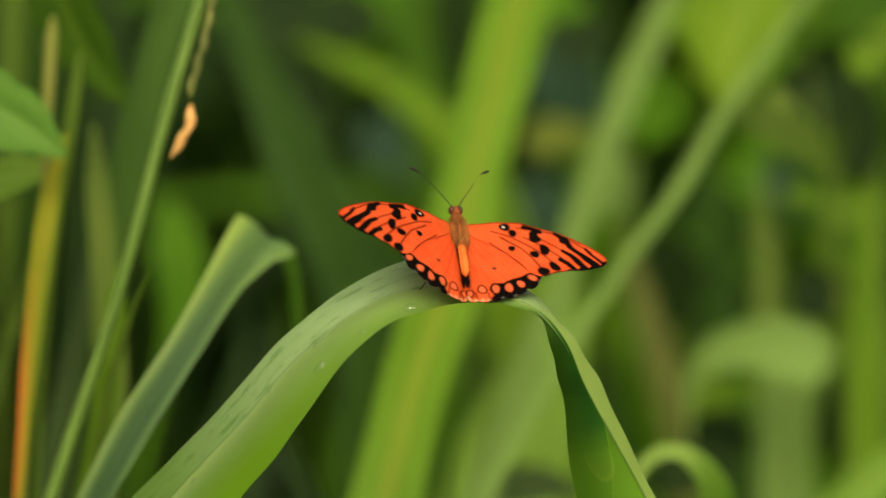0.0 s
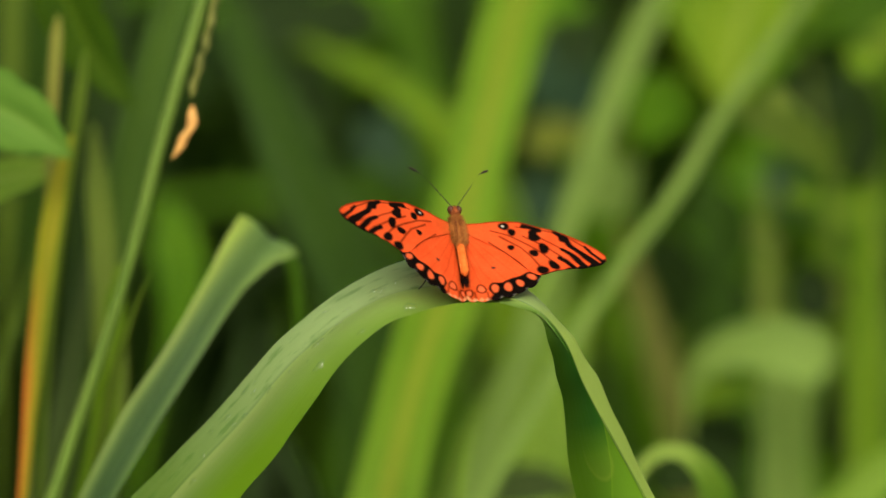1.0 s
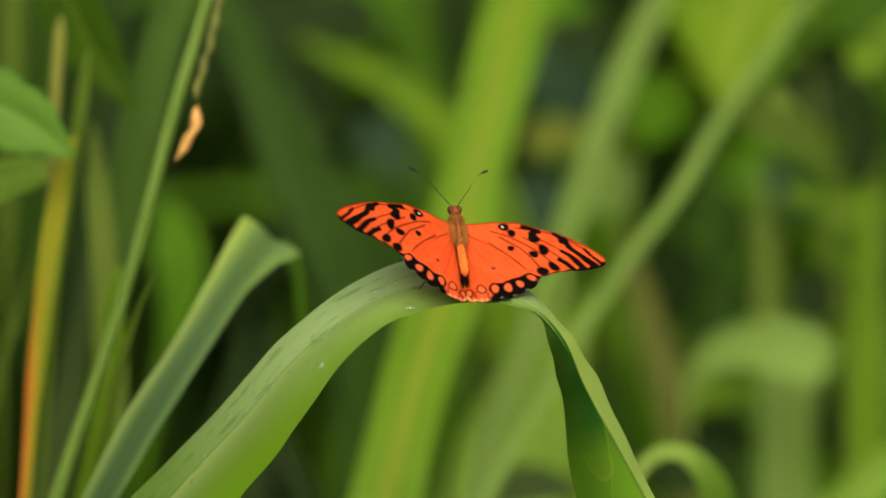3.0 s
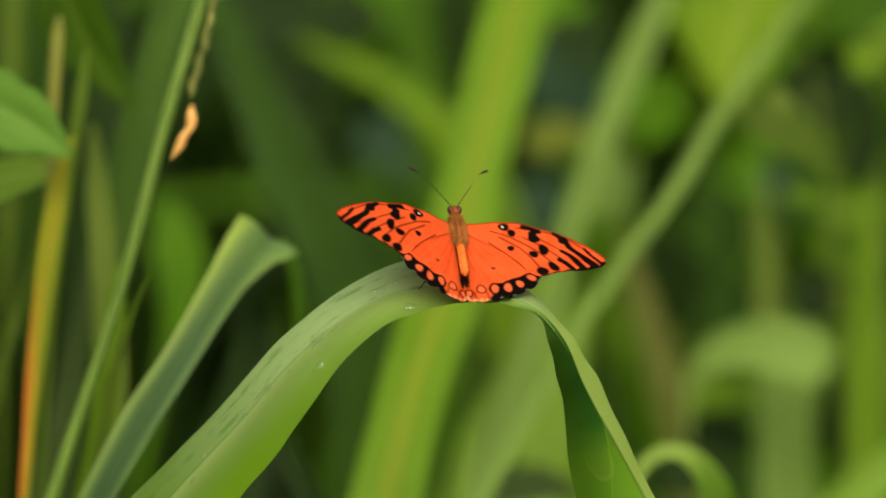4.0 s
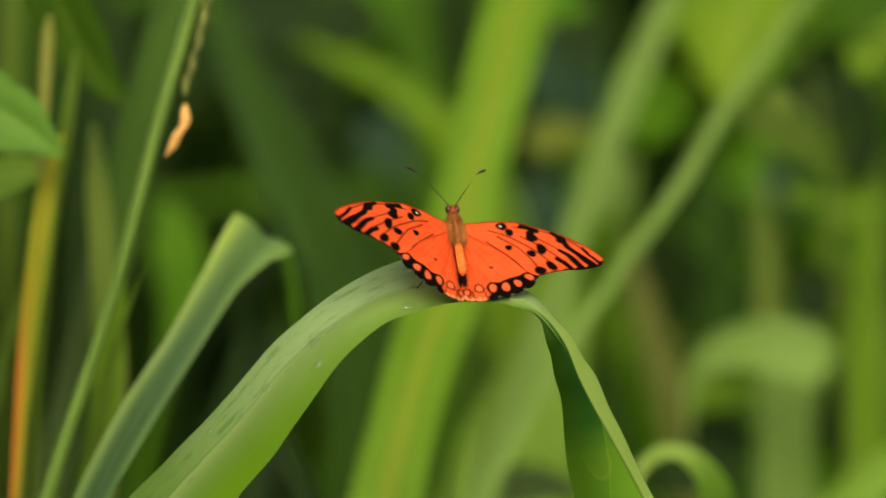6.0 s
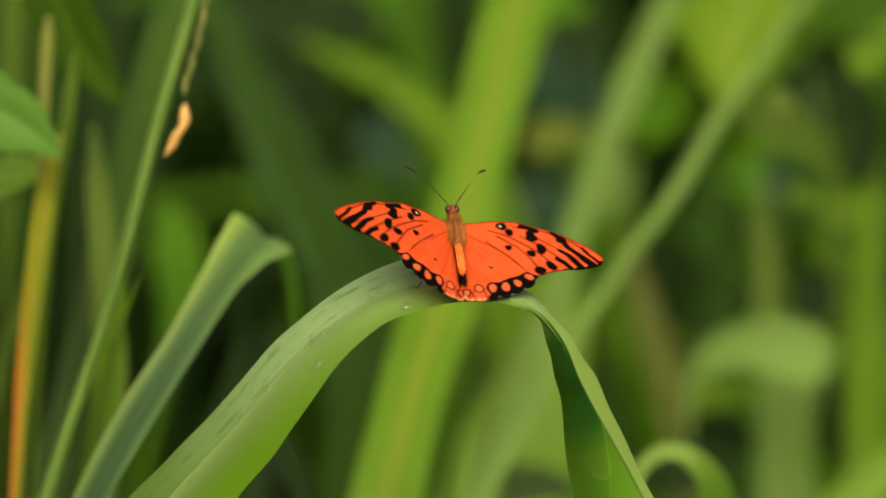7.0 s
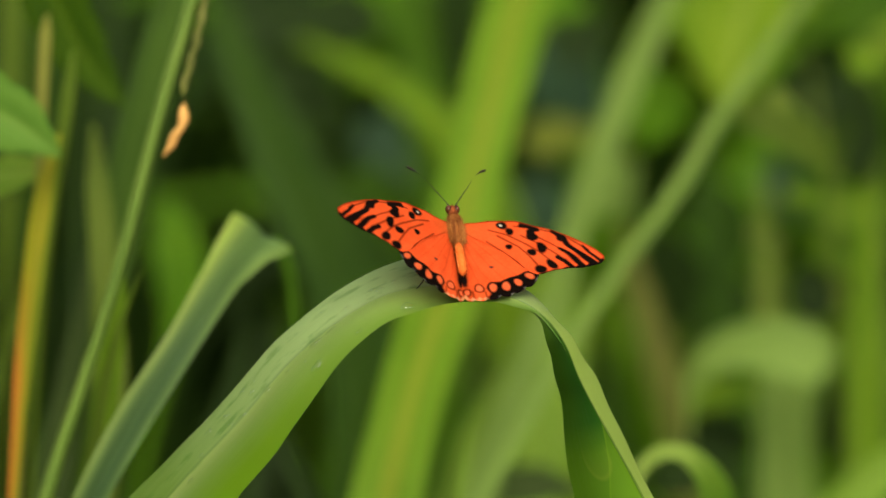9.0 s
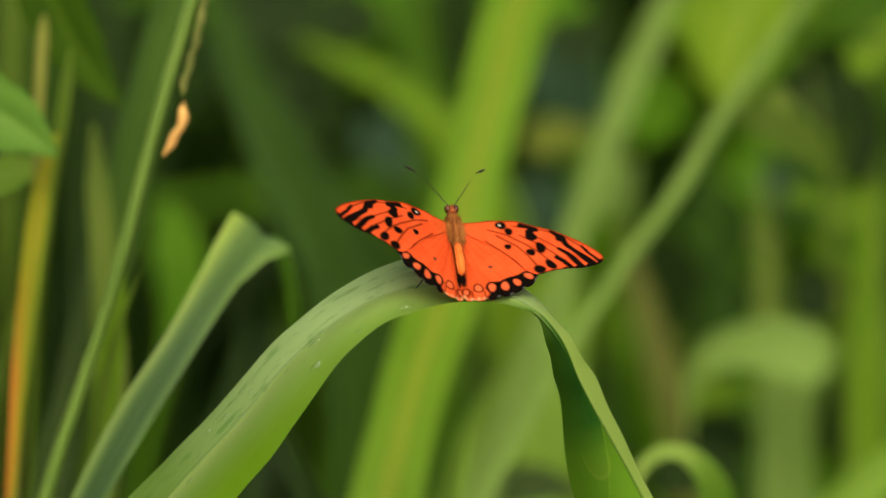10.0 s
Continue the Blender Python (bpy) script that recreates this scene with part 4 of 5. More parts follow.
# its darkest leaves fill gaps; the shade is in their colour
weed([([(0.1289, 0.5200, 0.5366), (0.1230, 0.5200, 0.5136), (0.1186, 0.5200, 0.4906), (0.1161, 0.5200, 0.4685)], 0.0379, (0, 0), LIME),
      ([(0.0948, 0.5800, 0.5213), (0.1058, 0.5800, 0.5021), (0.1149, 0.5800, 0.4829), (0.1218, 0.5800, 0.4660)], 0.0180, (0, 0), LIMY),
      ([(0.2028, 0.6000, 0.5200), (0.1836, 0.6000, 0.5079), (0.1618, 0.6000, 0.5006), (0.1425, 0.6000, 0.4884)], 0.0218, (0, 20), LEAFY),
      ([(0.1001, 0.6000, 0.4786), (0.0929, 0.6000, 0.4627), (0.0845, 0.6000, 0.4463)], 0.0268, (0, 0), GRASSY),
      ([(0.1096, 0.4000, 0.4830), (0.1224, 0.4000, 0.4798), (0.1363, 0.4000, 0.4713), (0.1486, 0.4000, 0.4593)], 0.0178, (0, 0), MOSS),
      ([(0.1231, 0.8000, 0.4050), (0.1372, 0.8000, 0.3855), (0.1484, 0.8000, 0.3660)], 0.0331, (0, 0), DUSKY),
      ([(0.1446, 0.6200, 0.4669), (0.1594, 0.6200, 0.4681), (0.1815, 0.6200, 0.4768)], 0.0346, (0, 0), DEEP_SHADE),
      ([(0.1649, 0.6200, 0.4321), (0.1782, 0.6200, 0.4495), (0.1890, 0.6200, 0.4694)], 0.0347, (0, 0), DEEP_SHADE),
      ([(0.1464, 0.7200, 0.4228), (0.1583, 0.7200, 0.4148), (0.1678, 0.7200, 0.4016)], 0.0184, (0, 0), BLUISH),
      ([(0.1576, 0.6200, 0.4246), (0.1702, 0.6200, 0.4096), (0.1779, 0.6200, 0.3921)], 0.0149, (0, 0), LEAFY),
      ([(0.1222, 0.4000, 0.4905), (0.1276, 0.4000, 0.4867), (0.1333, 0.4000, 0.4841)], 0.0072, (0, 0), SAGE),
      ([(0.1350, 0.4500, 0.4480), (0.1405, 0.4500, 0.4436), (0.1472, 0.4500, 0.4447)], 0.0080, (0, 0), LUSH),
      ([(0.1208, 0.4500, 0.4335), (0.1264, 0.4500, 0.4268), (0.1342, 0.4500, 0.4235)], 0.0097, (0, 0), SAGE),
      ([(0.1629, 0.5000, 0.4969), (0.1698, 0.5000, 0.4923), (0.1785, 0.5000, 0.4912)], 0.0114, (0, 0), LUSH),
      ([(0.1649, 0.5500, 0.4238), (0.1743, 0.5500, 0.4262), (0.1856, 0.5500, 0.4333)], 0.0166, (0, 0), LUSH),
      ([(0.1442, 0.5400, 0.3953), (0.1572, 0.5400, 0.3930), (0.1689, 0.5400, 0.3989)], 0.0260, (0, 0), DEEP_SHADE),
      ([(0.0943, 0.6800, 0.3964), (0.1053, 0.6800, 0.3755), (0.1089, 0.6800, 0.3520)], 0.0309, (0, 0), DEEP_SHADE),
      ([(0.1718, 0.6200, 0.3035), (0.1720, 0.6200, 0.3239), (0.1711, 0.6200, 0.3467)], 0.0150, (0, 0), DEEP_SHADE)],
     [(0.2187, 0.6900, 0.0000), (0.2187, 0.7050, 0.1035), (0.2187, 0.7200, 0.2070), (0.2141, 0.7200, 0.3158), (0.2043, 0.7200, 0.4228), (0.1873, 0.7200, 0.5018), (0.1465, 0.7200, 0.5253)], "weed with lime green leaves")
# dark leaves placed over shaded gaps, coloured as the shade
weed([([(-0.1139, 0.8500, 0.4898), (-0.0829, 0.8500, 0.4855), (-0.0462, 0.8500, 0.4940)], 0.0338, (0, 0), DEEP_SHADE),
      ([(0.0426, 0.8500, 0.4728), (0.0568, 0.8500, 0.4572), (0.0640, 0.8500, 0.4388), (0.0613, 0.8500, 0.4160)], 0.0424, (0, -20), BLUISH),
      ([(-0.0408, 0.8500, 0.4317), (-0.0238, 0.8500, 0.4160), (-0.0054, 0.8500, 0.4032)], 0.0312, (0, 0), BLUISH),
      ([(-0.0863, 0.8000, 0.4659), (-0.0671, 0.8000, 0.4521), (-0.0452, 0.8000, 0.4369)], 0.0302, (0, 0), DEEP_SHADE),
      ([(-0.0586, 0.7200, 0.5018), (-0.0429, 0.7200, 0.4952), (-0.0246, 0.7200, 0.4887)], 0.0235, (0, 0), DEEP_SHADE),
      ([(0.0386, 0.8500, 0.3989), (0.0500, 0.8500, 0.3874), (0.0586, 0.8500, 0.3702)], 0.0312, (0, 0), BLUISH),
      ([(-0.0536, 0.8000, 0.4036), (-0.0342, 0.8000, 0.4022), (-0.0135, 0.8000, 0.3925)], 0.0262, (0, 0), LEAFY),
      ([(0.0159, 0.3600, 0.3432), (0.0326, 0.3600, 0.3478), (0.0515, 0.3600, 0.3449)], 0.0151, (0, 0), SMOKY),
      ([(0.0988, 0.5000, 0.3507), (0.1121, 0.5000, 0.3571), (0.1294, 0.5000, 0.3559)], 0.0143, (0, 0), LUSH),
      ([(0.0986, 0.5200, 0.3320), (0.1138, 0.5200, 0.3344), (0.1302, 0.5200, 0.3320)], 0.0223, (0, 0), DEEP_SHADE),
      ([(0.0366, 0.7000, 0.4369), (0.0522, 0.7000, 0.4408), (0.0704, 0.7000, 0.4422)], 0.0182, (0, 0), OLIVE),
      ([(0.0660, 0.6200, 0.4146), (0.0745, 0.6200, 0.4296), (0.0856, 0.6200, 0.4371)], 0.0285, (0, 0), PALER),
      ([(0.0042, 0.7200, 0.5175), (0.0073, 0.7200, 0.4913), (0.0042, 0.7200, 0.4624)], 0.0235, (0, 0), DEEP_SHADE),
      ([(0.0789, 0.4000, 0.3391), (0.0917, 0.4000, 0.3457), (0.1154, 0.4000, 0.3446)], 0.0194, (0, 0), DEEP_SHADE),
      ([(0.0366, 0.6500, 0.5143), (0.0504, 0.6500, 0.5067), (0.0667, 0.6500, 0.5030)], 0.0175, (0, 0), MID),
      ([(0.0524, 0.8000, 0.4852), (0.0675, 0.8000, 0.4769), (0.0840, 0.8000, 0.4797)], 0.0302, (0, 0), DEEP_SHADE),
      ([(0.1347, 0.8000, 0.3575), (0.1514, 0.8000, 0.3463), (0.1404, 0.8000, 0.3407)], 0.0166, (0, 0), DEEP_SHADE)],
     [(0.0206, 0.9700, 0.0000), (0.0206, 0.9850, 0.1008), (0.0206, 1.0000, 0.2015), (0.0204, 1.0000, 0.3276), (0.0264, 1.0000, 0.4206), (0.0354, 1.0000, 0.4820), (0.0445, 1.0000, 0.5003)], "weed whose dark blue-green leaves carry shade in their colour")


# ---- grass behind ----
def thicket(count, near, far, low, high, wide, material, label, seed, spread=None):
    rng = np.random.default_rng(seed)
    verts, faces, uvs, at = [], [], [], 0
    for _ in range(count):
        y = rng.uniform(near, far)
        x = rng.uniform(-1, 1) * (0.25 + 0.25 * (y + 0.95)) if spread is None else rng.uniform(*spread)
        h, lean, heading = rng.uniform(low, high), rng.uniform(0.1, 0.9), rng.uniform(0, 2 * math.pi)
        dx, dy = math.cos(heading) * lean * h, math.sin(heading) * lean * h
        points = [(x, y, 0), (x + dx * 0.15, y + dy * 0.15, h * 0.45), (x + dx * 0.5, y + dy * 0.5, h * 0.85), (x + dx * 1.2, y + dy * 1.2, h * rng.uniform(0.5, 0.95))]
        c, along = spline(points, 12)
        t, s, f = frames_along(c)
        k = along / along[-1]
        w = rng.uniform(0.6, 1.3) * wide / 2 * np.clip((1 - k) / 0.35, 0.02, 1) ** 0.7
        a = rng.uniform(-1.2, 1.2)
        side = (s * math.cos(a) + f * math.sin(a)) * w[:, None]
        lift = (f * math.cos(a) - s * math.sin(a)) * (0.35 * w)[:, None]
        v = np.stack([c - side + lift, c, c + side + lift], 1).reshape(-1, 3)
        verts.append(v)
        uvs.append(np.stack([np.repeat(along * 10 + rng.uniform(0, 50), 3), np.tile([0, 0.5, 1], 12)], 1))
        faces += [(at + i * 3 + j, at + i * 3 + j + 1, at + i * 3 + j + 4, at + i * 3 + j + 3) for i in range(11) for j in range(2)]
        at += 36
    ob = new("tall_grass", mesh_of("tall_grass", np.vstack(verts), faces, material, np.vstack(uvs)))
    tagged(ob, label, "grass", kind="stuff")


# four unseen stands of grass, added to block light from low angles
thicket(500, -1.2, 0.3, 0.15, 0.32, 0.015, MID, "unseen low grass below, added to cut light from below", 7, (-1.2, 1.2))
thicket(600, -3.2, -1.45, 0.5, 1.0, 0.03, MID, "unseen tall grass on the near side, added to block low light", 8, (-2.5, 2.5))
thicket(350, -1.5, 1.5, 0.4, 0.9, 0.025, MID, "unseen tall grass at the side, added to block low light", 9, (-2.2, -0.55))
thicket(350, -1.5, 1.5, 0.4, 0.9, 0.025, MID, "unseen tall grass at the side, added to block low light", 10, (0.55, 2.2))
thicket(450, 1.25, 2.0, 0.35, 0.65, 0.03, DEEP_SHADE, "dense deep green grass behind", 3)
thicket(900, 1.9, 4.0, 0.35, 0.7, 0.035, DEEP_SHADE, "dense deep green grass far behind", 4)
thicket(24, 1.3, 1.8, 0.3, 0.55, 0.025, MID, "scattered mid green grass behind", 5)
thicket(110, 1.15, 1.9, 0.3, 0.6, 0.03, MID, "scattered mid green grass behind", 11, (0.1, 0.5))
thicket(50, 1.15, 1.9, 0.3, 0.6, 0.03, BRIGHT, "scattered yellow-green grass behind", 12, (0.05, 0.5))
thicket(300, 2.0, 6.0, 0.35, 0.7, 0.035, DULL, "dull green grass far behind", 6)


def field(count, seed):
    """Grass of the meadow round the place, out to some metres."""
    rng = np.random.default_rng(seed)
    verts, faces, uvs, at = [], [], [], 0
    for _ in range(count):
        x, y = rng.uniform(-9, 9), rng.uniform(-9, 11)
        if -3.2 < y < 1.6 and abs(x) < 2.1 or 1.2 < y < 6 and abs(x) < 0.25 + 0.25 * (y + 0.95):
            continue
        h, heading, w = rng.uniform(0.35, 0.75), rng.uniform(0, 2 * math.pi), rng.uniform(0.012, 0.024)
        dx, dy = math.cos(heading) * h * rng.uniform(0.1, 0.8), math.sin(heading) * h * rng.uniform(0.1, 0.8)
        sx, sy = -math.sin(heading) * w, math.cos(heading) * w
        for k, (rise, reach, wide) in enumerate(((0, 0, 0.7), (0.45, 0.12, 1), (0.8, 0.45, 0.8), (0.85, 1.0, 0.05))):
            px, py, pz = x + dx * reach, y + dy * reach, h * rise
            verts += [(px - sx * wide, py - sy * wide, pz + 0.3 * w * wide), (px, py, pz), (px + sx * wide, py + sy * wide, pz + 0.3 * w * wide)]
            uvs += [(k + at, 0), (k + at, 0.5), (k + at, 1)]
        faces += [(at + i * 3 + j, at + i * 3 + j + 1, at + i * 3 + j + 4, at + i * 3 + j + 3) for i in range(3) for j in range(2)]
        at += 12
    ob = new("meadow_grass", mesh_of("meadow_grass", verts, faces, MID, uvs))
    tagged(ob, "green meadow grass round the clearing", "grass", kind="stuff")


field(36000, 21)


# ---- the butterfly ----
def polyline(points, n):
    p = np.asarray(points, dtype=float)
    s = np.concatenate([[0], np.cumsum(np.linalg.norm(np.diff(p, axis=0), axis=1))])
    want = np.linspace(0, s[-1], n)
    return np.stack([np.interp(want, s, p[:, k]) for k in range(2)], 1)


def smooth_line(points, n):
    c, _ = spline([(*p, 0) for p in points], n)
    return c[:, :2]


def line_gap(u, v, points):
    """Distance from each (u, v) to a polyline."""
    best = np.full(u.shape, 1e9)
    for (a, b), (c, d) in zip(points[:-1], points[1:]):
        k = np.clip(((u - a) * (c - a) + (v - b) * (d - b)) / ((c - a) ** 2 + (d - b) ** 2 + 1e-9), 0, 1)
        best = np.minimum(best, np.hypot(u - a - k * (c - a), v - b - k * (d - b)))
    return best


def soft(gap, half, edge=0.26):
    return np.clip((half + edge - gap) / (2 * edge), 0, 1)


# wing plan in millimetres: u outwards from the body, v forwards
FORE_LEAD = [(0, 0.3), (5, 0.9), (10, 1.3), (15.5, 1.0), (21.5, -0.85), (27.3, -3.15), (33.1, -6.4), (36.3, -8.8), (37.9, -10.8), (37.9, -12.4)]
FORE_TRAIL = [(0, -2.5), (10, -9.8), (19.3, -18.0), (22.5, -17.0), (27, -15.9), (31.6, -15.2), (34.6, -14.6), (36.6, -13.7), (37.9, -12.4)]
HIND_LEAD = [(0, -1.5), (8, -6.5), (15, -12), (19.3, -17.6)]
HIND_TRAIL = [(-0.6, -3), (-1.6, -12), (-1.9, -20), (-1.7, -25.6), (-0.4, -26.5), (1.4, -26.8), (4.5, -26.3), (7.7, -25.8), (10.2, -25.1), (12.5, -24.2), (15.2, -22.6), (17.6, -20.9), (18.9, -19.3), (19.3, -17.6)]
BLACK, ORANGE, RUST, WHITE = np.array([0.007, 0.0045, 0.0042]), np.array([0.78, 0.110, 0.034]), np.array([0.30, 0.03, 0.004]), np.array([0.8, 0.78, 0.75])


def paint(colour, cover, ink):
    return colour * (1 - cover[..., None]) + ink * cover[..., None]


def spot(u, v, at, ru, rv, lean=0):
    a = radians(lean)
    x, y = u - at[0], v - at[1]
    x, y = x * math.cos(a) + y * math.sin(a), y * math.cos(a) - x * math.sin(a)
    wobble = 1 + 0.05 * np.sin(3 * np.arctan2(y, x) + at[0])
    return soft(np.hypot(x / ru, y / rv) * min(ru, rv), min(ru, rv) * wobble)


def fore_pattern(u, v):
    c = np.tile(ORANGE, (*u.shape, 1))
    c = paint(c, 0.45 * np.clip(1 - np.hypot(u, v + 2) / 7, 0, 1), np.array([0.36, 0.13, 0.03]))
    # veins
    for line in ([(1.0, -3.6), (6.7, -8.2), (9.6, -11.2), (11.8, -13.2), (15.1, -16.1)], [(6.4, -6.3), (10.6, -10.4), (13.6, -13.6), (15.1, -16.1)], [(9.6, -4.2), (14.8, -8.2), (17.2, -11.6), (19.0, -14.6)],
                 [(7.4, -2), (12, -4.0), (17.2, -7.4), (20.3, -9.8), (23.6, -13.8)], [(20.3, -4.4), (23.6, -6.6), (26, -8.6)], [(16, -4), (21, -7.6), (25.5, -11.4)], [(14.5, -0.8), (21.5, -1.9), (28, -4.2), (34, -8.6)]):
        c = paint(c, 0.85 * soft(line_gap(u, v, line), 0.25), RUST * 0.22)
    # black bars that widen from the middle of the wing to its edge
    for line, half in (([(24.9, -2.8), (26.2, -4.0), (27.4, -5.0)], 0.85), ([(27.3, -5.0), (28.6, -7.4), (30.3, -9.2), (32.2, -11.2), (35.0, -14.0)], 0.86), ([(26.1, -8.8), (28.0, -10.3), (29.9, -12.5), (31.8, -15.0)], 0.74),
                       ([(25.1, -11.8), (26.8, -13.0), (28.4, -15.0)], 0.82), ([(32.6, -7.4), (34.2, -9.9), (37.0, -13.0)], 0.5), ([(16.5, -0.5), (18.4, -1.0), (20.3, -1.8)], 1.0), ([(19.4, -2.0), (18.7, -3.2), (19.0, -4.4)], 1.25)):
        along = np.clip(0.85 + 0.05 * np.hypot(u - line[0][0], v - line[0][1]), 0.8, 1.25) * (1 + 0.12 * np.sin(1.9 * u + 2.7 * v))
        c = paint(c, soft(line_gap(u, v, line), half * along), BLACK)
    for at, ru, rv, lean in (((11.2, -0.5), 1.6, 1.45, 0), ((13.1, -2.7), 1.1, 1.4, 0), ((19.0, -4.6), 1.7, 1.4, -20), ((21.1, -8.5), 1.3, 1.9, 15), ((18.2, -10.2), 1.35, 1.4, 0), ((12.2, -8.2), 1.0, 0.95, 0),
                             ((23.1, -14.5), 1.3, 2.0, 35), ((19.8, -16.2), 1.7, 1.35, -12), ((27.0, -4.9), 1.5, 1.3, -30)):
        c = paint(c, spot(u, v, at, ru, rv, lean), BLACK)
    c = paint(c, spot(u, v, (10.9, -0.5), 0.32, 0.36), WHITE)
    edge = FORE_TRAIL[2:]
    c = paint(c, soft(line_gap(u, v, edge), 0.25 + 0.75 * (0.5 + 0.5 * np.sin(u * 1.9 + 0.6)) * np.clip((u - 24) / 6, 0.2, 1)), BLACK)
    return paint(c, 0.85 * soft(line_gap(u, v, FORE_LEAD), 0.32), RUST * 0.5)


def hind_pattern(u, v):
    c = np.tile(ORANGE, (*u.shape, 1))
    c = paint(c, 0.5 * np.clip(1 - (u + 0.5) / 2.5, 0, 1), RUST)
    for line in ([(2, -5), (9, -14), (14.5, -20)], [(1, -6), (6, -15), (11, -22)], [(0.5, -8), (3.5, -17), (7.6, -23.5)], [(0, -10), (1.5, -18), (3.6, -24)]):
        c = paint(c, 0.35 * soft(line_gap(u, v, line), 0.12), RUST)
    # the black border: everything outside a line from the wing's corner to its inner edge, fading out towards the body
    inner = np.interp(u, (4.6, 8.4, 11.7, 15.0, 17.4, 19.4), (-21.2, -20.5, -19.1, -17.6, -17.0, -16.8))
    c = paint(c, np.clip((inner - v) / 0.5 + 0.5, 0, 1) * np.clip((u - 4.4 - 0.5 * np.sin(v * 2)) / 1.1, 0, 1), BLACK)
    # shade beside the abdomen and behind its tip, painted on the wing
    c = paint(c, 0.95 * soft(line_gap(u, v, [(-0.6, -6), (-0.8, -13), (-1.3, -21.5)]), 0.55 + 0.02 * (-v - 6), 0.4), BLACK)
    c = paint(c, spot(u, v, (-1.5, -19.9), 1.15, 1.3), BLACK)
    for at, ru, rv, lean in (((16.6, -18.9), 1.25, 0.8, -30), ((13.2, -21.0), 1.05, 1.2, 15), ((9.8, -22.2), 1.05, 1.35, 0), ((6.25, -22.7), 0.95, 1.3, 0)):
        c = paint(c, spot(u, v, at, ru + 0.65, rv + 0.7, lean), BLACK)
        c = paint(c, spot(u, v, at, ru, rv, lean), ORANGE * np.array([1.05, 1.4, 1.8]))
    for at, ru, rv in (((2.5, -22.9), 0.95, 1.05), ((-0.9, -24.2), 0.7, 0.8)):
        c = paint(c, 0.95 * spot(u, v, at, ru + 0.5, rv + 0.5), RUST * 0.12)
        c = paint(c, spot(u, v, at, ru, rv), ORANGE * np.array([1.05, 1.4, 1.9]))
    for x in (4.3, 0.8):
        c = paint(c, 0.7 * soft(line_gap(u, v, [(x, -27.2), (x - 0.2, -24.0)]), 0.3), RUST * 0.25)
    # pale scalloped fringe on the inner part of the edge
    rim = line_gap(u, v, HIND_TRAIL[3:])
    c = paint(c, soft(rim, 0.42 + 0.3 * np.sin(u * 3.6)) * np.clip((5 - u) / 2, 0, 0.75), np.array([0.72, 0.36, 0.18]))
    c = paint(c, 0.3 * soft(rim, 0.14) * np.clip(np.sin(u * math.pi / 1.775 + 0.5) * 3 - 1.6, 0, 1), WHITE * 0.8)
    return paint(c, spot(u, v, (6.6, -15.6), 0.6, 0.42), BLACK * 6)


def wing(name, lead, trail, pattern, parent, side, lift, label, ns=190, nt=90):
    a, b = smooth_line(lead, ns), smooth_line(trail, ns)
    if name.startswith("hind"):
        s = np.linspace(0, 1, ns)
        b = b + np.stack([0 * s, -0.75 * np.abs(np.sin(b[:, 0] * math.pi / 3.55 - 0.9)) ** 0.7 * (s > 0.3) + 0.2], 1)
    k = np.linspace(0, 1, nt)[None, :, None]
    plan = a[:, None, :] * (1 - k) + b[:, None, :] * k
    u, v = plan[..., 0], plan[..., 1]
    z = lift + 0.10 * np.sin(np.arctan2(v - 1, u + 2) * 30) * np.clip(np.hypot(u, v) / 16, 0, 1.4) + 0.5 * np.sin(np.clip(u / 38, 0, 1) * math.pi) + 0.08 * np.sin(u * 0.9 + v * 0.7) - 0.012 * np.clip(-v - 14, 0, 20) ** 1.5 * (lift < 0.1)
    top = np.stack([side * u, v, z], -1).reshape(-1, 3) / 1000
    low = np.stack([side * u, v, z - 0.09], -1).reshape(-1, 3) / 1000
    faces, m = [], ns * nt
    for i in range(ns - 1):
        for j in range(nt - 1):
            p = i * nt + j
            f = (p, p + 1, p + nt + 1, p + nt)
            faces += [f[::-1] if side < 0 else f, tuple(q + m for q in (f if side < 0 else f[::-1]))]
        for j in (0, nt - 1):
            p = i * nt + j
            faces.append((p, p + nt, p + nt + m, p + m))
    me = mesh_of(name, np.vstack([top, low]), faces, WING)
    c = pattern(u, v).reshape(-1, 3)
    c = np.hstack([np.vstack([c, c]), np.ones((2 * m, 1))])
    me.color_attributes.new("pattern", "FLOAT_COLOR", "POINT").data.foreach_set("color", c.astype(np.float32).ravel())
    ob = part(name, me, parent, label)
    ob.matrix_basis = Matrix.Translation((side * 0.0015, 0, 0))
    return ob


def lathe(stations, sides=24, squash=1.0):
    """A body round the y axis; stations (y, radius, z) in millimetres."""
    c, _ = spline([(y, r, z) for y, r, z in stations], 40)
    a = np.linspace(0, 2 * math.pi, sides, endpoint=False)
    verts = [(max(r, 0.01) * math.cos(q) / 1000, y / 1000, (z + max(r, 0.01) * squash * math.sin(q)) / 1000) for y, r, z in c for q in a]
    faces = [(i * sides + j, (i + 1) * sides + j, (i + 1) * sides + (j + 1) % sides, i * sides + (j + 1) % sides) for i in range(39) for j in range(sides)]
    faces += [tuple(range(sides)), tuple(range(39 * sides, 40 * sides))[::-1]]
    return verts, faces


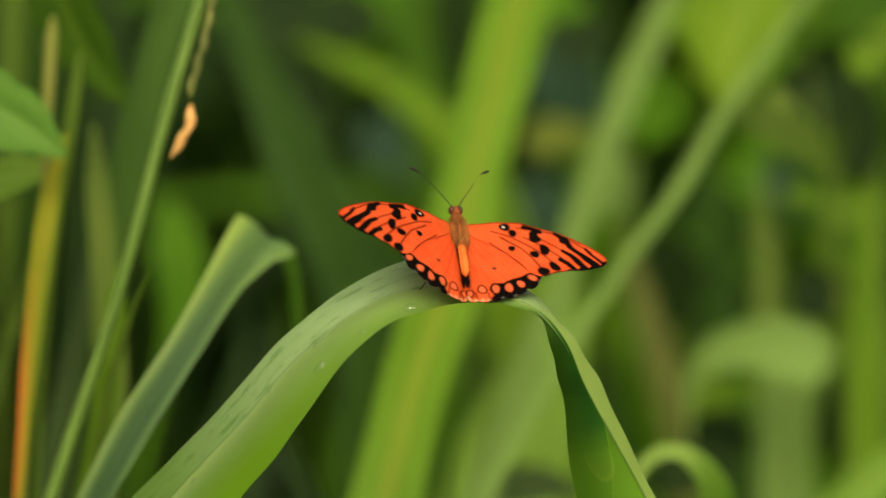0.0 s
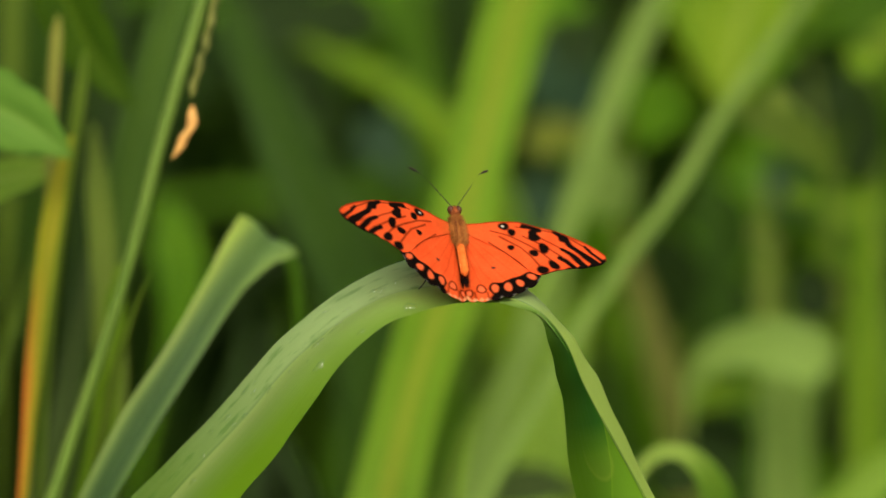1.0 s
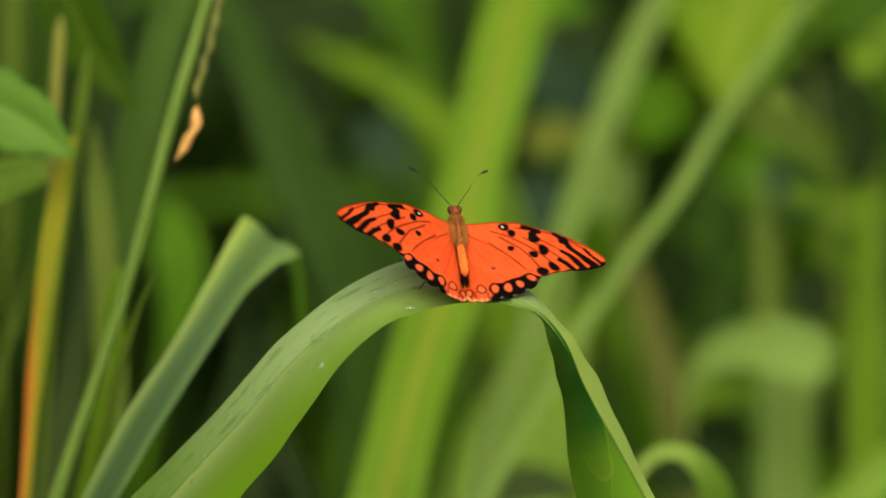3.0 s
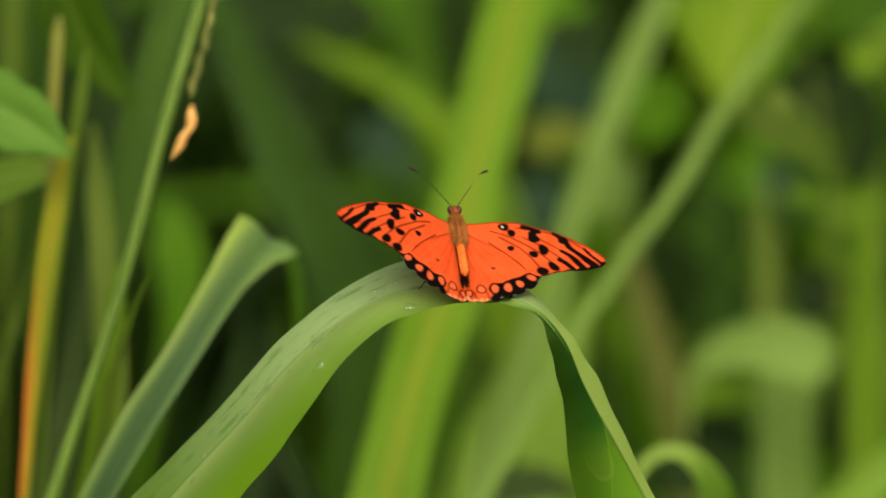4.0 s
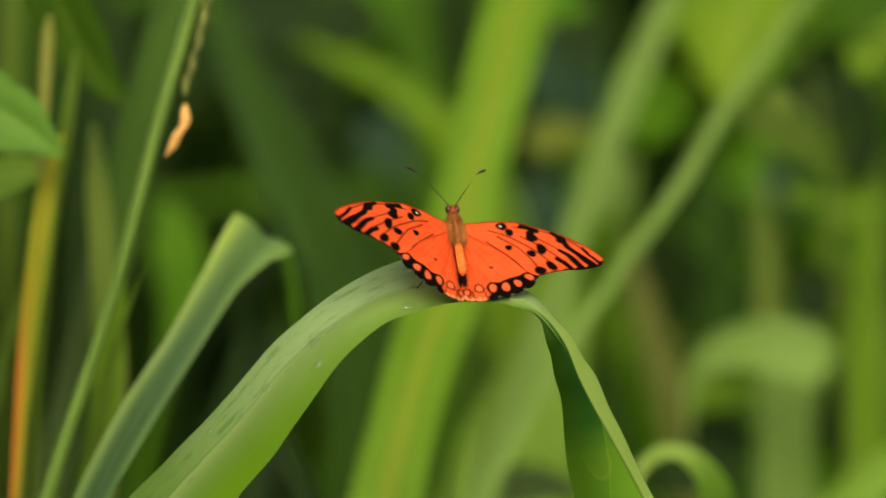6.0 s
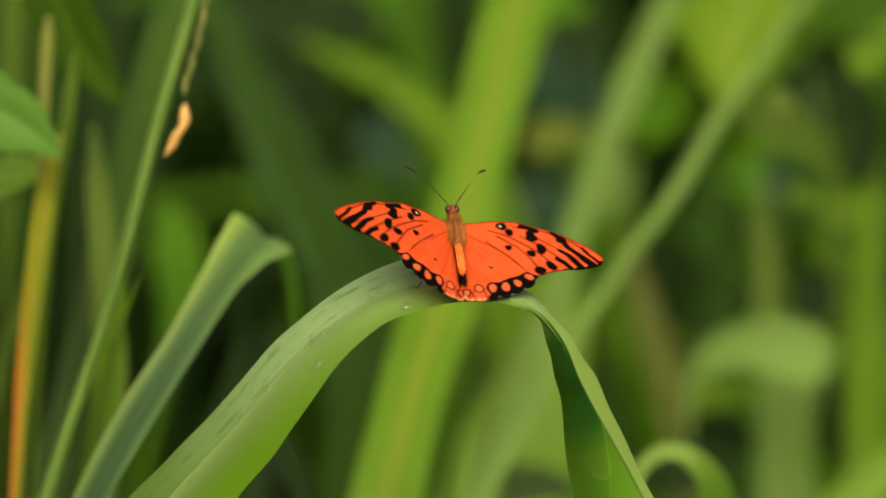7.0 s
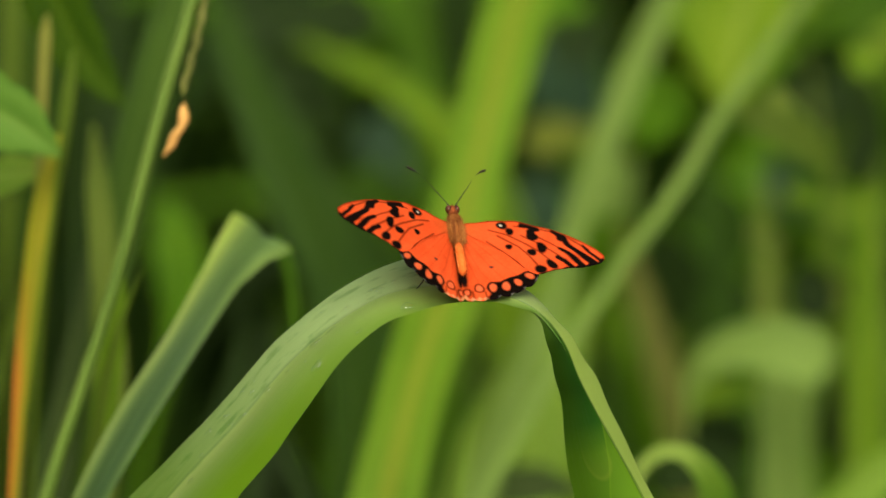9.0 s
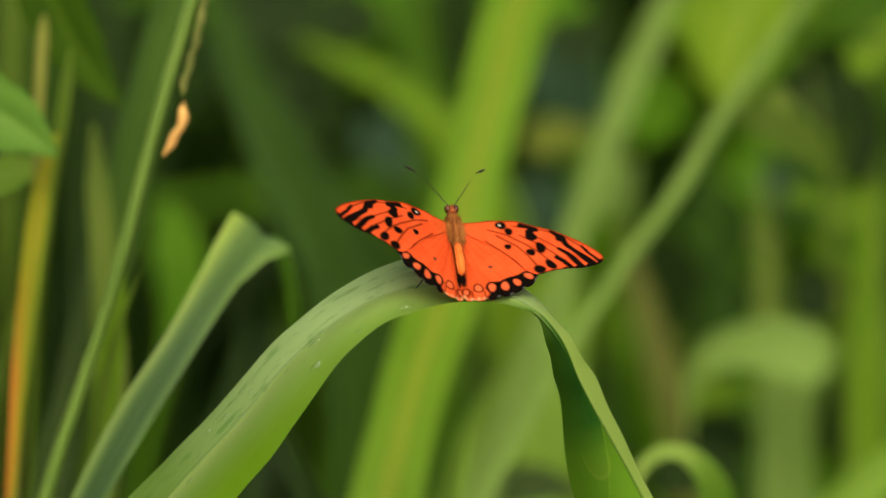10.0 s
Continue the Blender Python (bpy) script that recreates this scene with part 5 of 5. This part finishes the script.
def with_hairs(verts, faces, count, length, centre, seed, back=0.7):
    """Adds fine hairs, thin three-sided spikes, combed backwards."""
    rng = np.random.default_rng(seed)
    verts = [Vector(v) for v in verts]
    body = list(verts)
    for _ in range(count):
        p = body[rng.integers(24, len(body) - 24)]
        out = (p - Vector((0, p.y, centre / 1000))).normalized()
        way = (out + Vector((rng.normal() * 0.35, -back + rng.normal() * 0.3, rng.normal() * 0.35))).normalized()
        side = way.orthogonal().normalized() * 0.00005
        other = way.cross(side)
        n = len(verts)
        verts += [p + side, p - side * 0.5 + other * 0.8, p - side * 0.5 - other * 0.8, p + way * length * rng.uniform(0.5, 1.2) / 1000]
        faces += [(n, n + 1, n + 3), (n + 1, n + 2, n + 3), (n + 2, n, n + 3)]
    return verts, faces


def ring_round(at, radius, thick, side, n=28, sides=6):
    """A thin ring of scales about a point of the head (mm), standing sideways."""
    verts, faces = [], []
    for i in range(n):
        a = 2 * math.pi * i / n
        for j in range(sides):
            b = 2 * math.pi * j / sides
            r = radius + thick * math.cos(b)
            verts.append(((at[0] + side * thick * math.sin(b)) / 1000, (at[1] + r * math.cos(a)) / 1000, (at[2] + r * 0.9 * math.sin(a)) / 1000))
            faces.append((i * sides + j, (i + 1) % n * sides + j, (i + 1) % n * sides + (j + 1) % sides, i * sides + (j + 1) % sides))
    return verts, faces


def limb(name, points, radii, material, parent, label=""):
    v, f, uv = tube([tuple(x / 1000 for x in p) for p in points], [r / 1000 for r in radii], (0, 0, 0), n=24, sides=8)
    return part(name, mesh_of(name, v, f, material, uv), parent, label)


PERCH = Matrix.Translation((0.0040, 0.0090, 0.4917)) @ pose(0, 0, 0, 39.7, 3.3, 11.5)


def butterfly():
    ob = thing("butterfly", (0, 0, 0), "bright orange butterfly with black spots, wings spread on the arched leaf", "butterfly")
    ob.matrix_basis = PERCH
    v, f = lathe([(3.2, 0.3, 0.2), (2.4, 1.05, 0.3), (-1, 1.4, 0.4), (-4.5, 1.25, 0.45), (-7.2, 0.95, 0.5), (-8.8, 0.6, 0.5)])
    part("thorax", mesh_of("thorax", *with_hairs(v, f, 2600, 1.7, 0.4, 1), FUR), ob, "furry orange-brown thorax")
    for side in (-1, 1):
        v, f = lathe([(2.0, 0.05, 0.9), (0.5, 0.24, 1.45), (-3.0, 0.26, 1.5), (-6.0, 0.2, 1.25), (-8.0, 0.05, 0.95)], 8)
        v = [(x + side * 0.00048, y, z) for x, y, z in v]
        part("fur_stripe", mesh_of("fur_stripe", *with_hairs(v, f, 160, 0.9, 1.2, 11 + side), HEAD_FUR), ob, "darker stripe of fur")
    for side in (-1, 1):
        v, f = lathe([(0.6, 0.1, 0.5), (-0.4, 0.35, 0.6), (-2.5, 0.55, 0.6), (-5.0, 0.4, 0.5), (-7.0, 0.1, 0.4)])
        v = [(x + side * 0.0014, y, z) for x, y, z in v]
        part("wing_root", mesh_of("wing_root", *with_hairs(v, f, 500, 1.6, 0.5, 5 + side), ROOT), ob, "orange fur at the wing root")
    v, f = lathe([(-6.8, 0.5, 0.3), (-8, 0.85, 0.5), (-12, 1.1, 0.8), (-16, 1.12, 0.8), (-18.0, 0.85, 0.5), (-18.8, 0.2, 0.3)])
    abdomen = part("abdomen", mesh_of("abdomen", *with_hairs(v, f, 500, 0.7, 0.6, 2), ABDOMEN), ob, "slender light orange abdomen")
    verts, faces = [], []
    for k in range(10):
        y, r = -9.4 - 0.8 * k, 0.13
        grow = np.interp(-y, (8, 12, 16, 18), (0.85, 1.1, 1.12, 0.85))
        v, f = lathe([(r, 0.02, 0), (r * 0.5, r * 0.85, 0), (-r * 0.5, r * 0.85, 0), (-r, 0.02, 0)], 6)
        faces += [tuple(q + len(verts) for q in face) for face in f]
        verts += [(a - grow * 0.92 / 1000, b + y / 1000, c + (0.75 + grow * 0.45) / 1000) for a, b, c in v]
    part("pale_spots", mesh_of("pale_spots", verts, faces, BUFF), abdomen, "row of small pale dots")
    v, f = lathe([(6.3, 0.2, 0.2), (5.8, 0.8, 0.3), (4.6, 1.25, 0.3), (3.2, 1.15, 0.3), (2.6, 0.5, 0.3)])
    head = part("head", mesh_of("head", *with_hairs(v, f, 260, 0.7, 0.3, 3, 0.2), HEAD_FUR), ob)
    for side in (-1, 1):
        bm = bmesh.new()
        bmesh.ops.create_uvsphere(bm, u_segments=20, v_segments=14, radius=0.00105, matrix=pose(side * 0.00115, 0.0047, 0.0007) @ Matrix.Diagonal((0.8, 1.15, 1.0, 1)))
        for face in bm.faces:
            face.smooth = True
        me = bpy.data.meshes.new("eye")
        bm.to_mesh(me)
        me.materials.append(EYE_SHINE)
        part("eye", me, head, "glossy brown compound eye")
        v, f = ring_round((side * 1.36, 4.7, 0.75), 0.98, 0.06, side)
        part("eye_rim", mesh_of("eye_rim", v, f, PALE_SCALES), head, "white rim of scales")
    for start, bend, end in (((-0.7, 5.6, 0.9), (-8.5, 10.0, 2.7), (-11.0, 11.5, 3.0)), ((0.7, 5.6, 0.9), (6.5, 7.9, 5.0), (8.6, 8.4, 5.8))):
        s, b, e = Vector(start), Vector(start) + Vector(bend), Vector(start) + Vector(end)
        points = [s, s.lerp(b, 0.5) + Vector((0, 0, 0.4)), b, b.lerp(e, 0.5) + (b - s) * 0.012, e]
        limb("antenna", points, (0.13, 0.11, 0.12, 0.34, 0.24), CHITIN, ob, "thin dark antenna with a clubbed tip")
    # hip (x, y) and foot (x, y, z) of each leg, from the front pair to the hind pair
    for hip, foot in (((-1.2, 1.0), (-4.3, -5.9, -6.8)), ((1.2, 1.0), (2.9, -5.9, -5.6)), ((-1.6, -1.5), (-6.7, -8.8, -6.9)), ((1.6, -1.5), (5.3, -8.8, -4.9)), ((-1.5, -4.0), (-10.5, -17.9, -6.1)), ((1.5, -4.0), (4.9, -14.3, -3.7))):
        (hx, hy), (fx, fy, fz) = hip, foot
        limb("leg", [(hx, hy, -1.4), ((hx + fx) * 0.6, (hy + fy) * 0.5 + 0.6, fz * 0.35), (fx * 0.95, fy * 0.95, fz * 0.82), (fx + (0.9 if fx > 0 else -0.9), fy - 0.4, fz)], (0.32, 0.25, 0.17, 0.12), CHITIN, ob, "thin dark leg")
    wings = []
    for side in (-1, 1):
        wings.append((side, wing("forewing", FORE_LEAD, FORE_TRAIL, fore_pattern, ob, side, 0.35, "orange forewing with black spots and veins")))
        wings.append((side, wing("hindwing", HIND_LEAD, HIND_TRAIL, hind_pattern, ob, side, 0.0, "orange hindwing with a black chain-like border")))
    return ob, wings


BUTTERFLY, WINGS = butterfly()


# ---- drops on the arched leaf ----
def water_drop(row, col, long, wide):
    """A flat bead of water lying on the arched leaf: its place along (0..1) and across (-1..1), length and width in millimetres."""
    i, j = int(round(row * 149)), int(round(10 + col * 10))
    at = Vector(LEAF_POINTS[i, j])
    way = (Vector(LEAF_POINTS[i + 1, j]) - Vector(LEAF_POINTS[i - 1, j])).normalized()
    over = (Vector(LEAF_POINTS[i, min(j + 1, 20)]) - Vector(LEAF_POINTS[i, max(j - 1, 0)])).normalized()
    up = over.cross(way).normalized()
    bm = bmesh.new()
    bmesh.ops.create_uvsphere(bm, u_segments=20, v_segments=12, radius=0.5)
    for q in bm.verts:
        turn = math.atan2(q.co.y, q.co.x)
        bulge = 1 + 0.18 * q.co.x + 0.16 * math.sin(3 * turn + row * 90) + 0.08 * math.sin(5 * turn + row * 50)
        q.co = Vector((q.co.x * long * 1.25 * (0.6 + 0.4 * bulge), q.co.y * wide * 1.25 * bulge, max(q.co.z, -0.12) * min(long, wide) * 0.85)) / 1000
    for face in bm.faces:
        face.smooth = True
    me = bpy.data.meshes.new("water_drop")
    bm.to_mesh(me)
    me.materials.append(WATER)
    ob = new("water_drop", me)
    side = up.cross(way)
    ob.matrix_basis = Matrix.Translation(at) @ Matrix((way, side, up)).transposed().to_4x4()
    return tagged(ob, "clear rain drop lying on the arched leaf", "water drop", "rain drops")


DROPS = [water_drop(*row) for row in ((0.416, 0.7, 3.6, 1.9), (0.523, 0.78, 3.4, 2.1), (0.423, 0.2, 2.4, 1.5), (0.43, 0.2, 1.6, 1.0), (0.443, 0.2, 3.2, 0.8), (0.452, 0.1, 3.0, 0.7), (0.463, -0.2, 2.4, 0.7), (0.49, -0.3, 1.5, 1.0),
                                      (0.497, -0.2, 2.4, 1.1), (0.51, -0.3, 1.3, 0.8), (0.47, 0.8, 1.9, 1.1), (0.362, 0.1, 1.7, 1.1), (0.329, 0.0, 2.0, 1.3), (0.342, -0.6, 2.0, 1.2), (0.349, -0.3, 2.0, 1.1), (0.315, -0.4, 2.2, 1.4),
                                      (0.315, -0.1, 1.8, 1.1), (0.275, -0.1, 1.6, 1.0), (0.255, 0.2, 1.9, 1.3), (0.443, -0.6, 1.4, 0.7), (0.356, -0.5, 1.4, 0.9), (0.389, 0.2, 1.1, 0.7), (0.409, 0.4, 0.9, 0.6), (0.295, -0.5, 1.7, 1.1))]


# ---- what moves ----
def sway(ob, pivot, height, rows):
    """Rocks a thing about the foot of its plant: rows of seconds and the sideways shift (mm) at that height."""
    rest = ob.matrix_basis.copy()
    foot = Matrix.Translation(pivot)
    walk(ob, [(t, foot @ Matrix.Rotation(math.atan(mm / 1000 / height), 4, "Y") @ foot.inverted() @ rest) for t, mm in rows])


def motions():
    breeze = [(0.0, -0.2), (0.5, -0.75), (1.0, -0.45), (1.5, -0.5), (2.0, -0.1), (2.5, -0.4), (4.0, -0.45), (4.5, -0.1), (5.0, 0.1), (5.5, -0.95), (7.0, -1.05), (7.5, -1.0), (8.0, -0.55),
              (8.5, -0.55), (9.0, -1.0), (9.5, -1.2), (10.0, -1.25)]
    foot = ARCHED.matrix_basis.translation.copy()
    for ob in (ARCHED, BUTTERFLY, *DROPS):
        sway(ob, foot, 0.48, breeze)
    sway(HUSKY, HUSKY.matrix_basis.translation.copy(), 0.50, [(0.0, 0.0), (0.5, 0.3), (1.0, 0.5), (1.5, 0.8), (2.0, 1.75), (2.5, 2.1), (4.0, 0.3), (4.5, 0.5), (5.0, 0.0), (5.5, -1.0), (7.0, -1.65),
                                                              (7.5, -1.65), (8.0, -2.1), (8.5, -1.5), (9.0, -1.95), (9.5, -2.1), (10.0, -2.1)])
    sway(BENT, BENT.matrix_basis.translation.copy(), 0.48, [(0.0, -0.2), (0.5, 0.1), (1.0, 0.3), (1.5, 0.45), (2.0, 1.2), (2.5, 1.6), (4.0, 0.3), (4.5, 0.4), (5.0, 0.0), (5.5, -0.7), (7.0, -1.4), (7.5, -1.2),
                                                            (8.0, -1.5), (8.5, -1.0), (9.0, -1.5), (9.5, -1.9), (10.0, -1.8)])
    for ob, height in ((AGEING, 0.42), (WITHERED_TIP, 0.48), (SLENDER, 0.45), (VINE, 0.48)):
        sway(ob, ob.matrix_basis.translation.copy(), height, [(0.0, -0.4), (0.5, 0.6), (1.0, 1.0), (1.5, 0.9), (2.0, 1.3), (2.5, 1.8), (4.0, 1.3), (4.5, 1.0), (5.0, 0.0), (5.5, -1.1), (7.0, -1.6), (7.5, -1.4),
                                                            (8.0, -1.4), (8.5, -1.5), (9.0, -2.1), (9.5, -2.4), (10.0, -2.9)])
    sway(LEANING, LEANING.matrix_basis.translation.copy(), 0.46, [(0.0, 1.4), (0.5, 0.0), (1.0, -2.4), (1.5, -4.2), (2.0, -4.7), (2.5, -3.3), (4.0, -0.7), (4.5, 0.0), (5.0, 0.0), (5.5, 1.8), (7.0, 1.4), (7.5, 1.8),
                                                                  (8.0, 1.4), (8.5, 1.4), (9.0, 0.8), (9.5, 1.1), (10.0, 1.4)])
    sway(SLANTED, SLANTED.matrix_basis.translation.copy(), 0.46, [(0.0, 0.9), (0.5, 1.0), (1.0, 0.6), (1.5, 0.8), (2.0, 2.6), (2.5, 2.2), (4.0, 0.2), (4.5, 0.2), (5.0, 0.0), (5.5, 0.7), (7.0, 0.5), (7.5, 0.8),
                                                                  (8.0, 0.9), (8.5, 0.7), (9.0, 0.4), (9.5, 0.6), (10.0, 0.8)])
    sway(SHADED, SHADED.matrix_basis.translation.copy(), 0.48, [(0.0, 7.0), (0.5, 6.0), (1.0, 5.5), (1.5, 6.0), (2.0, 6.0), (2.5, 6.0), (4.0, 2.0), (4.5, 0.8), (5.0, 0.0), (5.5, 0.8), (7.0, 0.5), (7.5, 0.5),
                                                                (8.0, 0.8), (8.5, 1.5), (9.0, 1.2), (9.5, 1.0), (10.0, 0.8)])
    lifts = [(0.0, 0.0), (0.5, 0.5), (1.0, 1.4), (1.5, 0.4), (2.0, 0.0), (2.5, -0.4), (4.0, -0.4), (4.5, 0.0), (5.0, 0.0), (5.5, -0.4), (7.0, -0.4), (7.5, 0.6), (7.75, 1.2), (7.9, 4.6), (8.0, 5.2), (8.1, 4.2),
             (8.3, 2.8), (8.5, 2.5), (9.0, 1.6), (9.5, 0.7), (10.0, 1.1)]
    for side, ob in WINGS:
        rest, gain = (24.2, 1.0) if side < 0 else (0.5, 0.8)
        set_back = -0.0006 if ob.name.startswith("fore") else -0.0001
        walk(ob, [(t, pose(side * 0.0015, set_back, 0, 0, -side * (rest + gain * d), 0)) for t, d in lifts])


motions()
